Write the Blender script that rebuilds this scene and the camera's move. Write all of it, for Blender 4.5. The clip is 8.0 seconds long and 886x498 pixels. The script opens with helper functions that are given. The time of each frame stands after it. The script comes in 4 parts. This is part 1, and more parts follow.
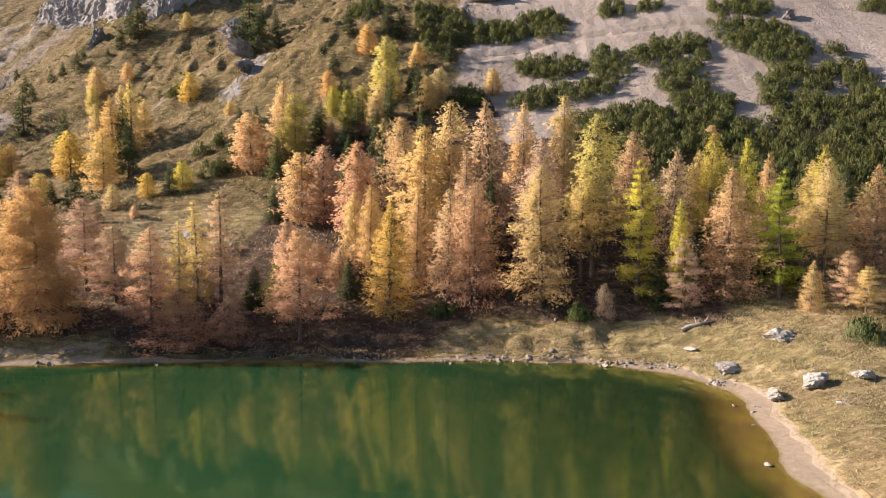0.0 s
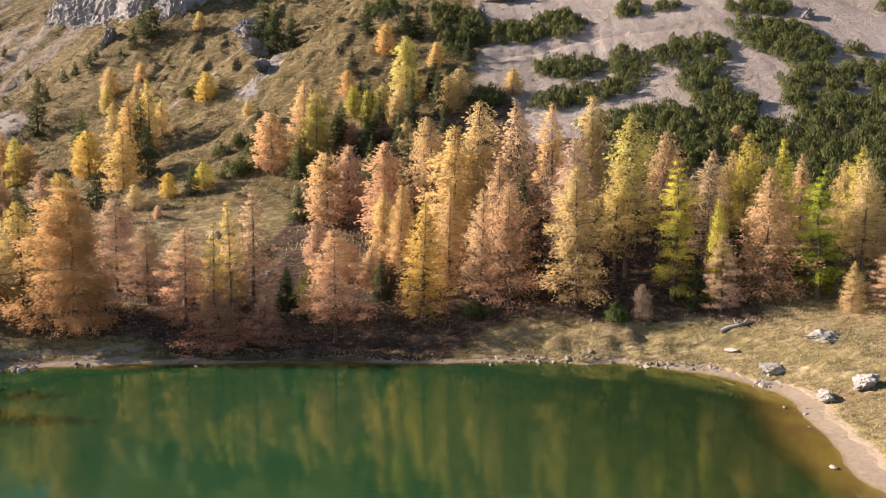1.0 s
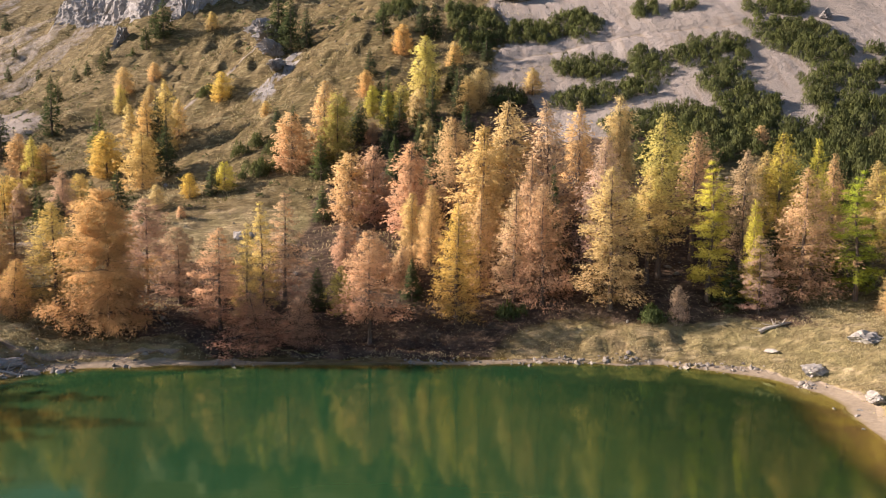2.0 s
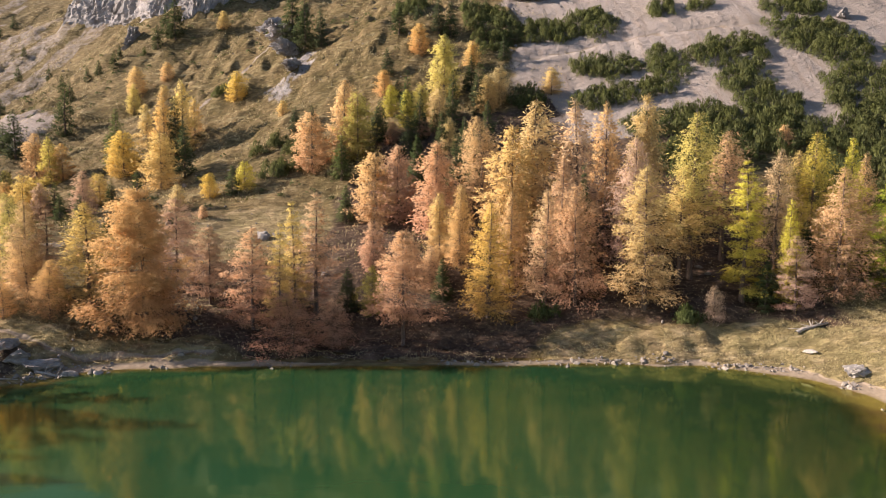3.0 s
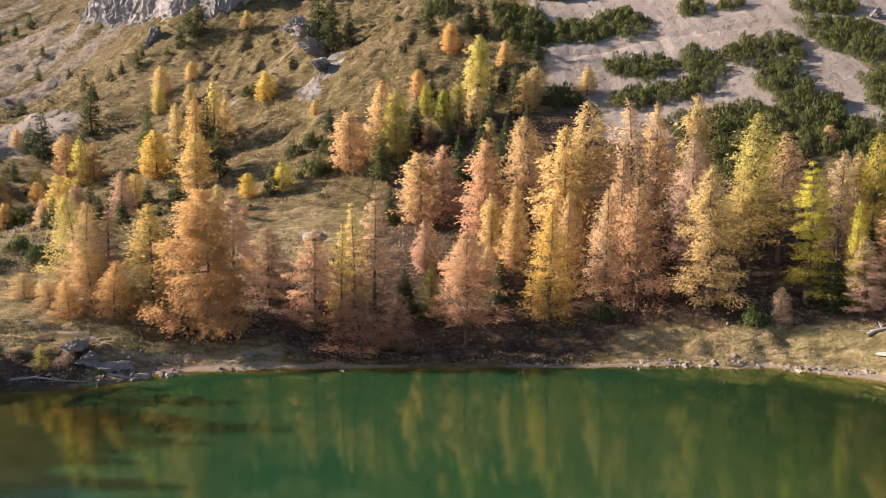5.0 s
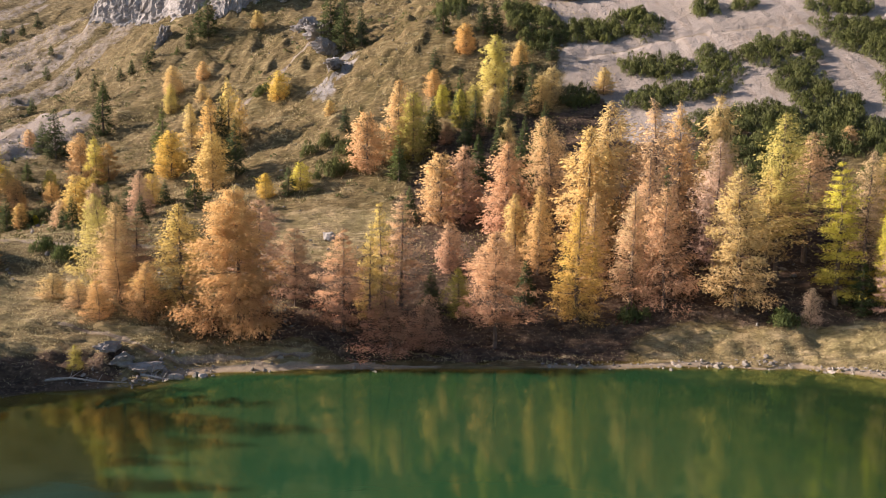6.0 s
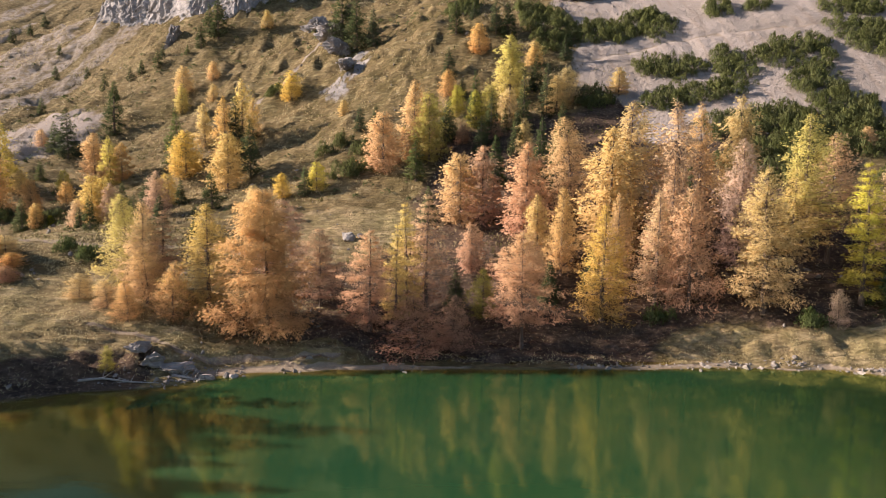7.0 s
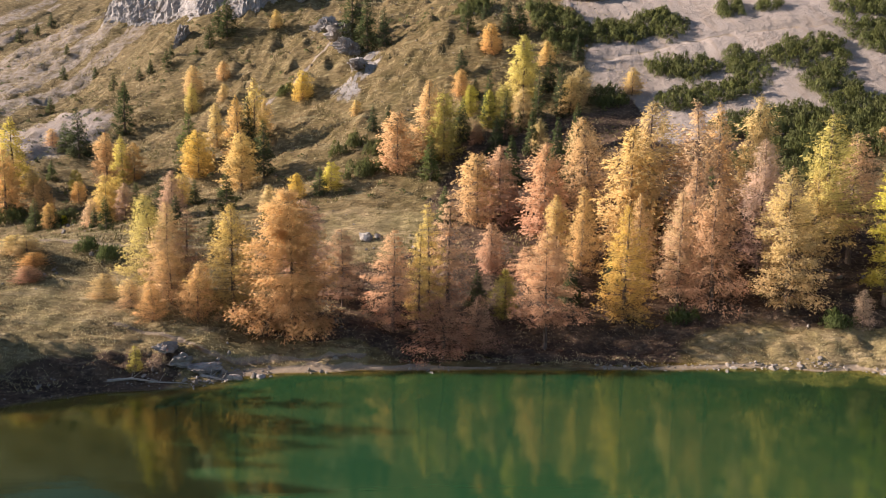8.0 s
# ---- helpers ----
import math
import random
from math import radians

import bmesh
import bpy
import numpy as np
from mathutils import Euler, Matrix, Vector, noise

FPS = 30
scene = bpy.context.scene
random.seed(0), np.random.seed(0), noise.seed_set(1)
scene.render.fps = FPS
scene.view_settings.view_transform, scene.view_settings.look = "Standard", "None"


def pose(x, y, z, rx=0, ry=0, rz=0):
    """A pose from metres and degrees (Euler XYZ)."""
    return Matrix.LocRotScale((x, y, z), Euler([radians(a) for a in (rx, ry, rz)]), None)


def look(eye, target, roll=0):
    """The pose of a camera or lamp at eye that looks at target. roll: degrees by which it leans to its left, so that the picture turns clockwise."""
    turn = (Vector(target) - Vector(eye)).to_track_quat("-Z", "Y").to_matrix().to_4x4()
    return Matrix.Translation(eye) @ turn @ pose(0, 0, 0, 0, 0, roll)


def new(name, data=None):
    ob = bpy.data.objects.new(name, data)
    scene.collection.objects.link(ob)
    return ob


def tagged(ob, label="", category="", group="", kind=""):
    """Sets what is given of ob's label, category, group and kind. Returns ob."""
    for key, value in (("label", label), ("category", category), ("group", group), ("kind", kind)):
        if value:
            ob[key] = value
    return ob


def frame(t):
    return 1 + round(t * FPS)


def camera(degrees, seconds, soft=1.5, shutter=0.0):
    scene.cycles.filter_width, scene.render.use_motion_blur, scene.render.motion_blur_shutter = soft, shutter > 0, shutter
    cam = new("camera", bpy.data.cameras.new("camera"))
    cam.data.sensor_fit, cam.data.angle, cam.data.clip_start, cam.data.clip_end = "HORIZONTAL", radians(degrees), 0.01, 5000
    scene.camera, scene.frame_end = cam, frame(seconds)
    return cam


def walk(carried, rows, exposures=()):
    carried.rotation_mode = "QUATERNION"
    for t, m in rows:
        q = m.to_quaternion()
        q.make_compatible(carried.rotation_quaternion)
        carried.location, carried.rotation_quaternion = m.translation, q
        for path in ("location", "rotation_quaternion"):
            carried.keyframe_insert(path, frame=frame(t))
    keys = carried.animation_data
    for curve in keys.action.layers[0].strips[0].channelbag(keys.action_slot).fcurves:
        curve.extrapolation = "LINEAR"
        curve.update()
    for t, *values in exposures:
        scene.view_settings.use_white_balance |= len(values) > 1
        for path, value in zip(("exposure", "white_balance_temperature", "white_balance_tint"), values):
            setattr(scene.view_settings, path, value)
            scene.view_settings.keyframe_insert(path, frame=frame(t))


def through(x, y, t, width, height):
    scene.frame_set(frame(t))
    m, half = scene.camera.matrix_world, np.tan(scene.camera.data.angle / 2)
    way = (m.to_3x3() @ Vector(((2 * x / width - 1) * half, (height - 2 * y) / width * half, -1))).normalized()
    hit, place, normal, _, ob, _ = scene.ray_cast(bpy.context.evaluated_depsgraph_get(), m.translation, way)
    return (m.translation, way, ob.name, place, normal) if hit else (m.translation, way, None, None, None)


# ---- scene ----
cam = camera(73.8, 8.0, 1.0)
METRES, EYE, TILT, LEAN, TURN = 34.0, 21.2, -5.3, -0.37, 0.0
ROWS = [
    (0.0, 0.0, 0.0, 0.0, -0.0, 0.0, 0.0),
    (0.5, -0.0732, 0.0051, 0.0015, -0.01, -0.01, 0.0),
    (1.0, -0.1465, 0.0099, 0.0029, -0.01, -0.01, 0.0),
    (1.5, -0.2175, 0.0149, 0.0047, -0.01, -0.02, 0.0),
    (3.0, -0.4264, 0.0302, 0.0088, -0.05, -0.07, 0.03),
    (3.5, -0.4925, 0.0351, 0.0104, -0.05, -0.1, 0.02),
    (4.0, -0.5577, 0.0389, 0.0115, -0.05, -0.1, 0.01),
    (4.5, -0.6208, 0.043, 0.0134, -0.05, -0.1, -0.0),
    (6.0, -0.7982, 0.0506, 0.0182, -0.07, -0.13, -0.05),
    (6.5, -0.8526, 0.0523, 0.0188, -0.06, -0.12, -0.07),
    (7.0, -0.9043, 0.0533, 0.0199, -0.06, -0.13, -0.1),
    (7.5, -0.9526, 0.0544, 0.0207, -0.05, -0.13, -0.12),
    (8.0, -0.998, 0.0551, 0.0214, -0.04, -0.14, -0.15),
]
walk(cam, [(t, pose(0, 0, EYE, TILT, LEAN, TURN) @ pose(METRES * x, METRES * y, METRES * z, 90 + pitch, roll, yaw)) for t, x, y, z, yaw, pitch, roll in ROWS],
     [(0.0, 1.21, 6800, 18), (8.0, 1.21, 6800, 18)])

# ---- sky and sun ----
SUN_FROM = Vector((-0.975, 0.06, 0.445)).normalized()
world = bpy.data.worlds.new("sky")
scene.world = world
world.use_nodes = True
wn = world.node_tree.nodes
sky = wn.new("ShaderNodeTexSky")
sky.sky_type, sky.sun_disc = "NISHITA", False
sky.sun_elevation = math.asin(SUN_FROM.z)
sky.sun_rotation = math.atan2(SUN_FROM.x, SUN_FROM.y)
sky.altitude, sky.air_density, sky.dust_density = 1900, 1.0, 1.0
wn["Background"].inputs["Strength"].default_value = 0.072
world.node_tree.links.new(sky.outputs["Color"], wn["Background"].inputs["Color"])
sun = new("sun", bpy.data.lights.new("sun", "SUN"))
sun.data.energy, sun.data.angle, sun.data.color = 5.0, radians(0.53), (1.0, 0.88, 0.765)
sun.matrix_world = look((0, 0, 300), Vector((0, 0, 300)) - SUN_FROM)


# ---- materials ----
class Mat:
    """A short way to write node materials."""

    def __init__(self, name):
        self.m = bpy.data.materials.new(name)
        self.m.use_nodes = True
        self.t = self.m.node_tree
        self.t.nodes.clear()
        self.out = self.t.nodes.new("ShaderNodeOutputMaterial")

    def node(self, kind, **values):
        n = self.t.nodes.new("ShaderNode" + kind)
        if "operation" in values:
            n.operation, n.use_clamp = values["operation"], values.get("use_clamp", False)
        if "interpolation_type" in values:
            n.interpolation_type = values["interpolation_type"]
        if "data_type" in values:
            n.data_type, n.blend_type = values["data_type"], values["blend_type"]
        if "attribute_name" in values:
            n.attribute_name = values["attribute_name"]
        return n

    def put(self, socket, v):
        if isinstance(v, bpy.types.NodeSocket):
            self.t.links.new(v, socket)
        elif isinstance(v, tuple) and len(v) == 3 and socket.type == "RGBA":
            socket.default_value = (*v, 1)
        else:
            socket.default_value = v

    def noise(self, scale, detail=4.0, rough=0.55, vector=None, stretch=None):
        n = self.node("TexNoise")
        n.inputs["Scale"].default_value, n.inputs["Detail"].default_value, n.inputs["Roughness"].default_value = scale, detail, rough
        v = self.node("NewGeometry").outputs["Position"] if vector is None else vector
        if stretch:
            q = self.node("Mapping")
            q.inputs["Scale"].default_value = stretch
            self.put(q.inputs["Vector"], v)
            v = q.outputs["Vector"]
        self.put(n.inputs["Vector"], v)
        return n.outputs["Fac"]

    def math(self, op, a, b=0.0, clamp=False):
        n = self.node("Math", operation=op, use_clamp=clamp)
        self.put(n.inputs[0], a)
        self.put(n.inputs[1], b)
        return n.outputs[0]

    def span(self, v, a, b, c=0.0, d=1.0):
        n = self.node("MapRange", interpolation_type="SMOOTHSTEP")
        for k, x in zip(("Value", "From Min", "From Max", "To Min", "To Max"), (v, a, b, c, d)):
            self.put(n.inputs[k], x)
        return n.outputs[0]

    def mix(self, f, a, b, blend="MIX"):
        n = self.node("Mix", data_type="RGBA", blend_type=blend)
        self.put(n.inputs[0], f)
        self.put(n.inputs[6], a)
        self.put(n.inputs[7], b)
        return n.outputs[2]

    def attr(self, name):
        return self.node("Attribute", attribute_name=name).outputs["Fac"]

    def bump(self, h, strength, distance):
        n = self.node("Bump")
        n.inputs["Strength"].default_value, n.inputs["Distance"].default_value = strength, distance
        self.put(n.inputs["Height"], h)
        return n.outputs["Normal"]

    def surface(self, colour, rough=0.9, normal=None, specular=0.2):
        n = self.node("BsdfPrincipled")
        self.put(n.inputs["Base Color"], colour)
        self.put(n.inputs["Roughness"], rough)
        self.put(n.inputs["Specular IOR Level"], specular)
        if normal:
            self.put(n.inputs["Normal"], normal)
        self.put(self.out.inputs["Surface"], n.outputs[0])
        return self.m


def foliage(name, colour, tip, through=0.46, crown=True):
    """Needles: diffuse with light passing through, each tuft a little different."""
    k = Mat(name)
    island = k.node("NewGeometry").outputs["Random Per Island"]
    each = k.node("ObjectInfo").outputs["Random"]
    patch = k.noise(0.55, 3)
    c = k.mix(k.math("MULTIPLY", island, 0.7), colour, tip)
    c = k.mix(k.span(patch, 0.35, 0.68, 0.0, 0.45), c, tuple(v * 0.62 for v in colour))
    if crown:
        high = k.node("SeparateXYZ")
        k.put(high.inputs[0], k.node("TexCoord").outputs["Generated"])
        # crown colour darkens towards the foot and lightens towards the tip
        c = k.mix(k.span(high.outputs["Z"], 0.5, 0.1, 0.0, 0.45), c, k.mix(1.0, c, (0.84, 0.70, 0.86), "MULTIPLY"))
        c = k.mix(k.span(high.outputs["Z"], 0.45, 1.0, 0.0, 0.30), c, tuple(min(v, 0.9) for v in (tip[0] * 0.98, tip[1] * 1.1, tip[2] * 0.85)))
    hue = k.node("HueSaturation")
    k.put(hue.inputs["Hue"], k.span(each, 0, 1, 0.494, 0.507))
    k.put(hue.inputs["Saturation"], k.span(k.math("FRACT", k.math("MULTIPLY", each, 7.3)), 0, 1, 0.86, 1.0))
    k.put(hue.inputs["Value"], k.span(island, 0, 1, 0.90, 1.06))
    k.put(hue.inputs["Color"], c)
    a, b, m = k.node("BsdfDiffuse"), k.node("BsdfTranslucent"), k.node("MixShader")
    k.put(a.inputs["Color"], hue.outputs["Color"])
    k.put(b.inputs["Color"], hue.outputs["Color"])
    m.inputs["Fac"].default_value = through
    k.t.links.new(a.outputs[0], m.inputs[1])
    k.t.links.new(b.outputs[0], m.inputs[2])
    k.put(k.out.inputs["Surface"], m.outputs[0])
    return k.m


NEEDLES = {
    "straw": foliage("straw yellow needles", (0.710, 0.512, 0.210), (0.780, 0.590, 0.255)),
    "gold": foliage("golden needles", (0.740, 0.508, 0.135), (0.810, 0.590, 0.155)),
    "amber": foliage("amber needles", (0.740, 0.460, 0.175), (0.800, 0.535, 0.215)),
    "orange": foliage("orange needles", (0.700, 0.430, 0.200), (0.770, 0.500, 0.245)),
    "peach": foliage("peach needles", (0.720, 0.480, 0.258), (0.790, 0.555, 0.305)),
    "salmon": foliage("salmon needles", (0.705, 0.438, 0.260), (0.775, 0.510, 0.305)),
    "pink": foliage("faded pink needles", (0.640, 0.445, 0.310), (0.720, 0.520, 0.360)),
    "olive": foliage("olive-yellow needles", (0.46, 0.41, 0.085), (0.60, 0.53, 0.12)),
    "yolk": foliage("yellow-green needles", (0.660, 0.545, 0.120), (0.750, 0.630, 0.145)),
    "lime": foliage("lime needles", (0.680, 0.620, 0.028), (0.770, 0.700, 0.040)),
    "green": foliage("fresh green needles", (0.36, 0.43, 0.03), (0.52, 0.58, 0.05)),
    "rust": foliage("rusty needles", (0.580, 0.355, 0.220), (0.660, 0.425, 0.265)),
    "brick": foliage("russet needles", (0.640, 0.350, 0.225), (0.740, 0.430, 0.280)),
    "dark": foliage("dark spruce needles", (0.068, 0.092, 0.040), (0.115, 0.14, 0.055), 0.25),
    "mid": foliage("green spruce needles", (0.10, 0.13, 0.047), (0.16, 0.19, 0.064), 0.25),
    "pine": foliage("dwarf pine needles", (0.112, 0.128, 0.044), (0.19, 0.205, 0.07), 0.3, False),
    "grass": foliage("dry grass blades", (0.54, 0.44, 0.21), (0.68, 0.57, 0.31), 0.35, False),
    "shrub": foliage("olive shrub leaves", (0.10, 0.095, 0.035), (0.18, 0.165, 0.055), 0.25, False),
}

k = Mat("bark")
g = k.noise(2.0, 5, 0.6, stretch=(3, 3, 0.5))
BARK = k.surface(k.mix(k.span(g, 0.3, 0.7), (0.075, 0.052, 0.040), (0.17, 0.13, 0.105)), 0.95, k.bump(g, 0.6, 0.05))
k = Mat("bleached wood")
g = k.noise(3.0, 5, 0.6, stretch=(1, 1, 4))
DEADWOOD = k.surface(k.mix(k.span(g, 0.3, 0.7), (0.26, 0.23, 0.20), (0.46, 0.42, 0.37)), 0.9, k.bump(g, 0.5, 0.03))


def rock_material(name, light, dark, scale):
    k = Mat(name)
    big, fine = k.noise(0.55 * scale, 6, 0.65), k.noise(3.5 * scale, 6, 0.7)
    streak = k.noise(0.9 * scale, 5, 0.6, stretch=(1.6, 1.6, 0.35))
    c = k.mix(k.span(big, 0.32, 0.68), dark, light)
    c = k.mix(k.span(streak, 0.55, 0.75, 0, 0.55), c, tuple(v * 0.55 for v in dark))
    c = k.mix(k.span(fine, 0.5, 0.8, 0, 0.35), c, (0.23, 0.21, 0.17))
    h = k.math("ADD", k.math("MULTIPLY", big, 1.0), k.math("MULTIPLY", fine, 0.35))
    return k.surface(c, 0.92, k.bump(h, 0.9, 0.25 / scale))


LEDGE = rock_material("weathered grey rock", (0.34, 0.31, 0.28), (0.17, 0.15, 0.135), 1.1)
STONE = rock_material("shore stone", (0.33, 0.295, 0.26), (0.13, 0.115, 0.10), 2.2)
LIMESTONE = rock_material("pale limestone", (0.42, 0.395, 0.36), (0.23, 0.21, 0.19), 2.4)
CLIFF = rock_material("grey cliff rock", (0.40, 0.375, 0.355), (0.20, 0.187, 0.178), 0.45)

k = Mat("meadow, scree and soil")
wide, mid, fine = k.noise(0.045, 5, 0.6), k.noise(0.35, 5, 0.6), k.noise(2.2, 6, 0.7)
grain = k.noise(9.0, 4, 0.7)
steps = k.noise(0.5, 4, 0.6, stretch=(0.25, 1.0, 1.6))
grass = k.mix(k.span(wide, 0.38, 0.62), (0.200, 0.147, 0.072), (0.148, 0.113, 0.053))
grass = k.mix(k.span(mid, 0.45, 0.75, 0, 0.75), grass, (0.284, 0.218, 0.113))
patchy = k.noise(0.16, 5, 0.65)
grass = k.mix(k.span(patchy, 0.46, 0.62, 0, 0.8), grass, (0.126, 0.100, 0.043))
grass = k.mix(k.span(patchy, 0.46, 0.34, 0, 0.55), grass, (0.294, 0.237, 0.125))
grass = k.mix(k.span(fine, 0.5, 0.68, 0, 0.5), grass, (0.113, 0.094, 0.045))
pebble = k.noise(1.3, 3, 0.8)
grass = k.mix(k.span(pebble, 0.64, 0.72, 0, 0.7), grass, (0.337, 0.303, 0.259))
grass = k.mix(k.span(steps, 0.55, 0.72, 0, 0.55), grass, (0.373, 0.324, 0.181))
# needle litter, its tones lowered to deepen the shade under the trees
litter_shade = k.mix(k.span(mid, 0.35, 0.65), (0.131, 0.089, 0.061), (0.082, 0.057, 0.041))
litter_shade = k.mix(k.span(patchy, 0.42, 0.6, 0, 0.75), litter_shade, (0.061, 0.045, 0.034))
litter_shade = k.mix(k.span(fine, 0.5, 0.66, 0, 0.9), litter_shade, (0.230, 0.168, 0.115))
screes = k.mix(k.span(wide, 0.35, 0.65), (0.295, 0.253, 0.217), (0.341, 0.297, 0.263))
screes = k.mix(k.span(fine, 0.45, 0.8, 0, 0.45), screes, (0.239, 0.195, 0.162))
screes = k.mix(k.span(grain, 0.55, 0.75, 0, 0.4), screes, (0.393, 0.346, 0.304))
rill = k.noise(0.35, 5, 0.65, stretch=(1.6, 0.22, 0.22))
screes = k.mix(k.span(rill, 0.5, 0.66, 0, 0.55), screes, (0.256, 0.200, 0.157))
screes = k.mix(k.span(pebble, 0.58, 0.68, 0, 0.6), screes, (0.409, 0.368, 0.333))
gravel = k.mix(k.span(fine, 0.35, 0.65), (0.25, 0.20, 0.145), (0.31, 0.25, 0.185))
bed = k.mix(k.span(mid, 0.35, 0.65), (0.15, 0.105, 0.058), (0.19, 0.15, 0.052))
crag = k.mix(k.span(mid, 0.3, 0.7), (0.22, 0.20, 0.185), (0.36, 0.335, 0.315))
crag = k.mix(k.span(fine, 0.5, 0.7, 0, 0.7), crag, (0.20, 0.18, 0.15))


def edge(name, wobble=0.5):
    return k.span(k.math("ADD", k.attr(name), k.math("MULTIPLY", k.math("SUBTRACT", k.math("ADD", mid, k.math("MULTIPLY", fine, 0.6)), 0.8), wobble)), 0.38, 0.62)


straw = k.mix(k.span(mid, 0.35, 0.65), (0.323, 0.246, 0.138), (0.242, 0.192, 0.095))
straw = k.mix(k.span(wide, 0.45, 0.6, 0, 0.6), straw, (0.233, 0.202, 0.095))
straw = k.mix(k.span(fine, 0.5, 0.7, 0, 0.5), straw, (0.156, 0.120, 0.067))
straw = k.mix(k.span(steps, 0.55, 0.7, 0, 0.6), straw, (0.479, 0.385, 0.241))
grass = k.mix(edge("straw", 0.4), grass, straw)
c = k.mix(edge("litter_shade"), grass, litter_shade)
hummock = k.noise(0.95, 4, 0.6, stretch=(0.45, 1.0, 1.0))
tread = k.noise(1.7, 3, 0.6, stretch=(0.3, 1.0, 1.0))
# relief shading put into the colour: dips of the bump darker, rises lighter
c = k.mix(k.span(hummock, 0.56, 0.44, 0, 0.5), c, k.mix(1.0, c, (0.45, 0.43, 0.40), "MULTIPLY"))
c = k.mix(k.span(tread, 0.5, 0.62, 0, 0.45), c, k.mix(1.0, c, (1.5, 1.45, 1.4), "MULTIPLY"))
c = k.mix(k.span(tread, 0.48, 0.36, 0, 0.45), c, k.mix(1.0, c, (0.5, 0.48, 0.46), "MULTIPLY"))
c = k.mix(edge("scree"), c, screes)
c = k.mix(edge("rock", 0.8), c, crag)
c = k.mix(edge("gravel", 0.3), c, gravel)
c = k.mix(k.attr("bed"), c, bed)
h = k.math("ADD", k.math("MULTIPLY", mid, 1.2), k.math("ADD", k.math("MULTIPLY", fine, 0.6), k.math("MULTIPLY", grain, 0.2)))
h = k.math("ADD", h, k.math("ADD", k.math("MULTIPLY", hummock, 1.0), k.math("MULTIPLY", tread, 0.3)))
calm = k.math("SUBTRACT", 1.0, k.math("MULTIPLY", k.math("MAXIMUM", k.attr("gravel"), k.attr("bed")), 0.85))
h = k.math("MULTIPLY", h, calm)
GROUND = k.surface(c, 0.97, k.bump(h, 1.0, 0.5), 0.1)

k = Mat("green lake water")
swell = k.noise(0.5, 2, 0.5, stretch=(0.35, 1.0, 1.0))
ripple = k.noise(3.2, 3, 0.55, stretch=(0.4, 1.0, 1.0))
n = k.bump(k.math("ADD", swell, k.math("MULTIPLY", ripple, 0.2)), 0.06, 0.12)
cloud = k.noise(0.03, 3, 0.5)
deep = k.mix(k.span(cloud, 0.35, 0.65), (0.012, 0.049, 0.021), (0.017, 0.054, 0.019))
# darker body colour in the east stands in for dimmer reflections
deep = k.mix(k.attr("east_dim"), deep, (0.016, 0.034, 0.012))
body, see, m1, gloss, m2, fres = (k.node(x) for x in ("BsdfDiffuse", "BsdfTransparent", "MixShader", "BsdfGlossy", "MixShader", "LayerWeight"))
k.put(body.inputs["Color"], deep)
k.put(see.inputs["Color"], (0.90, 0.86, 0.66))
k.put(m1.inputs["Fac"], k.attr("depth"))
k.t.links.new(see.outputs[0], m1.inputs[1])
k.t.links.new(body.outputs[0], m1.inputs[2])
k.put(gloss.inputs["Roughness"], 0.06)
k.put(gloss.inputs["Color"], (0.86, 0.96, 0.42))
k.put(gloss.inputs["Normal"], n)
fres.inputs["Blend"].default_value = 0.5
k.put(fres.inputs["Normal"], n)
k.put(m2.inputs["Fac"], k.math("ADD", 0.035, k.math("MULTIPLY", 0.965, k.math("POWER", fres.outputs["Facing"], 4.4))))
k.t.links.new(m1.outputs[0], m2.inputs[1])
k.t.links.new(gloss.outputs[0], m2.inputs[2])
k.put(k.out.inputs["Surface"], m2.outputs[0])
WATER = k.m

# ---- land form ----
LAND = (34.06, 74.78, 24.47, -12.85, 31.24, 16.33, -6.39, 2.74, -2.31, -6.62)
HILLS = [(-40, 190, 5.4), (-100, 90, 4.3), (-120, 250, 16.1), (20, 70, -5.2), (-160, 290, 3.3), (-160, 90, 5.1),
         (-180, 250, -7.5), (80, 110, -3.1), (-240, 270, -7.2), (-180, 290, 6.5), (-20, 170, 6.5), (-80, 90, 6.5),
         (-120, 210, -6.6), (-80, 210, 5.8), (60, 170, 3.3), (-140, 90, 5.9), (-160, 190, 4.5), (-120, 90, 5.0),
         (-40, 110, -2.0), (-140, 130, -3.2), (-20, 190, 4.0), (-180, 230, -3.2)]
SHORE = [(-86, 36), (-83, 48), (-79, 57), (-71, 62), (-62, 65), (-57, 69), (-48, 71), (-37, 72), (-18, 72.6), (0, 73.6),
         (10, 74), (20, 72.5), (27, 69.8), (30.5, 66), (31.8, 60), (29.6, 53), (27.8, 46), (27.2, 40), (30, 28),
         (36, 5), (30, -35), (-10, -60), (-60, -45), (-90, 0)]


def spline(points, n=8, closed=True):
    p = np.array(points, float)
    out = []
    k = len(p)
    for i in range(k if closed else k - 1):
        if closed:
            a, b, c, d = p[i - 1], p[i], p[(i + 1) % k], p[(i + 2) % k]
        else:
            a, b, c, d = p[max(i - 1, 0)], p[i], p[i + 1], p[min(i + 2, k - 1)]
        for u in np.arange(n) / n:
            out.append(0.5 * (2 * b + (c - a) * u + (2 * a - 5 * b + 4 * c - d) * u * u + (3 * b - a - 3 * c + d) * u ** 3))
    if not closed:
        out.append(p[-1])
    return np.array(out)


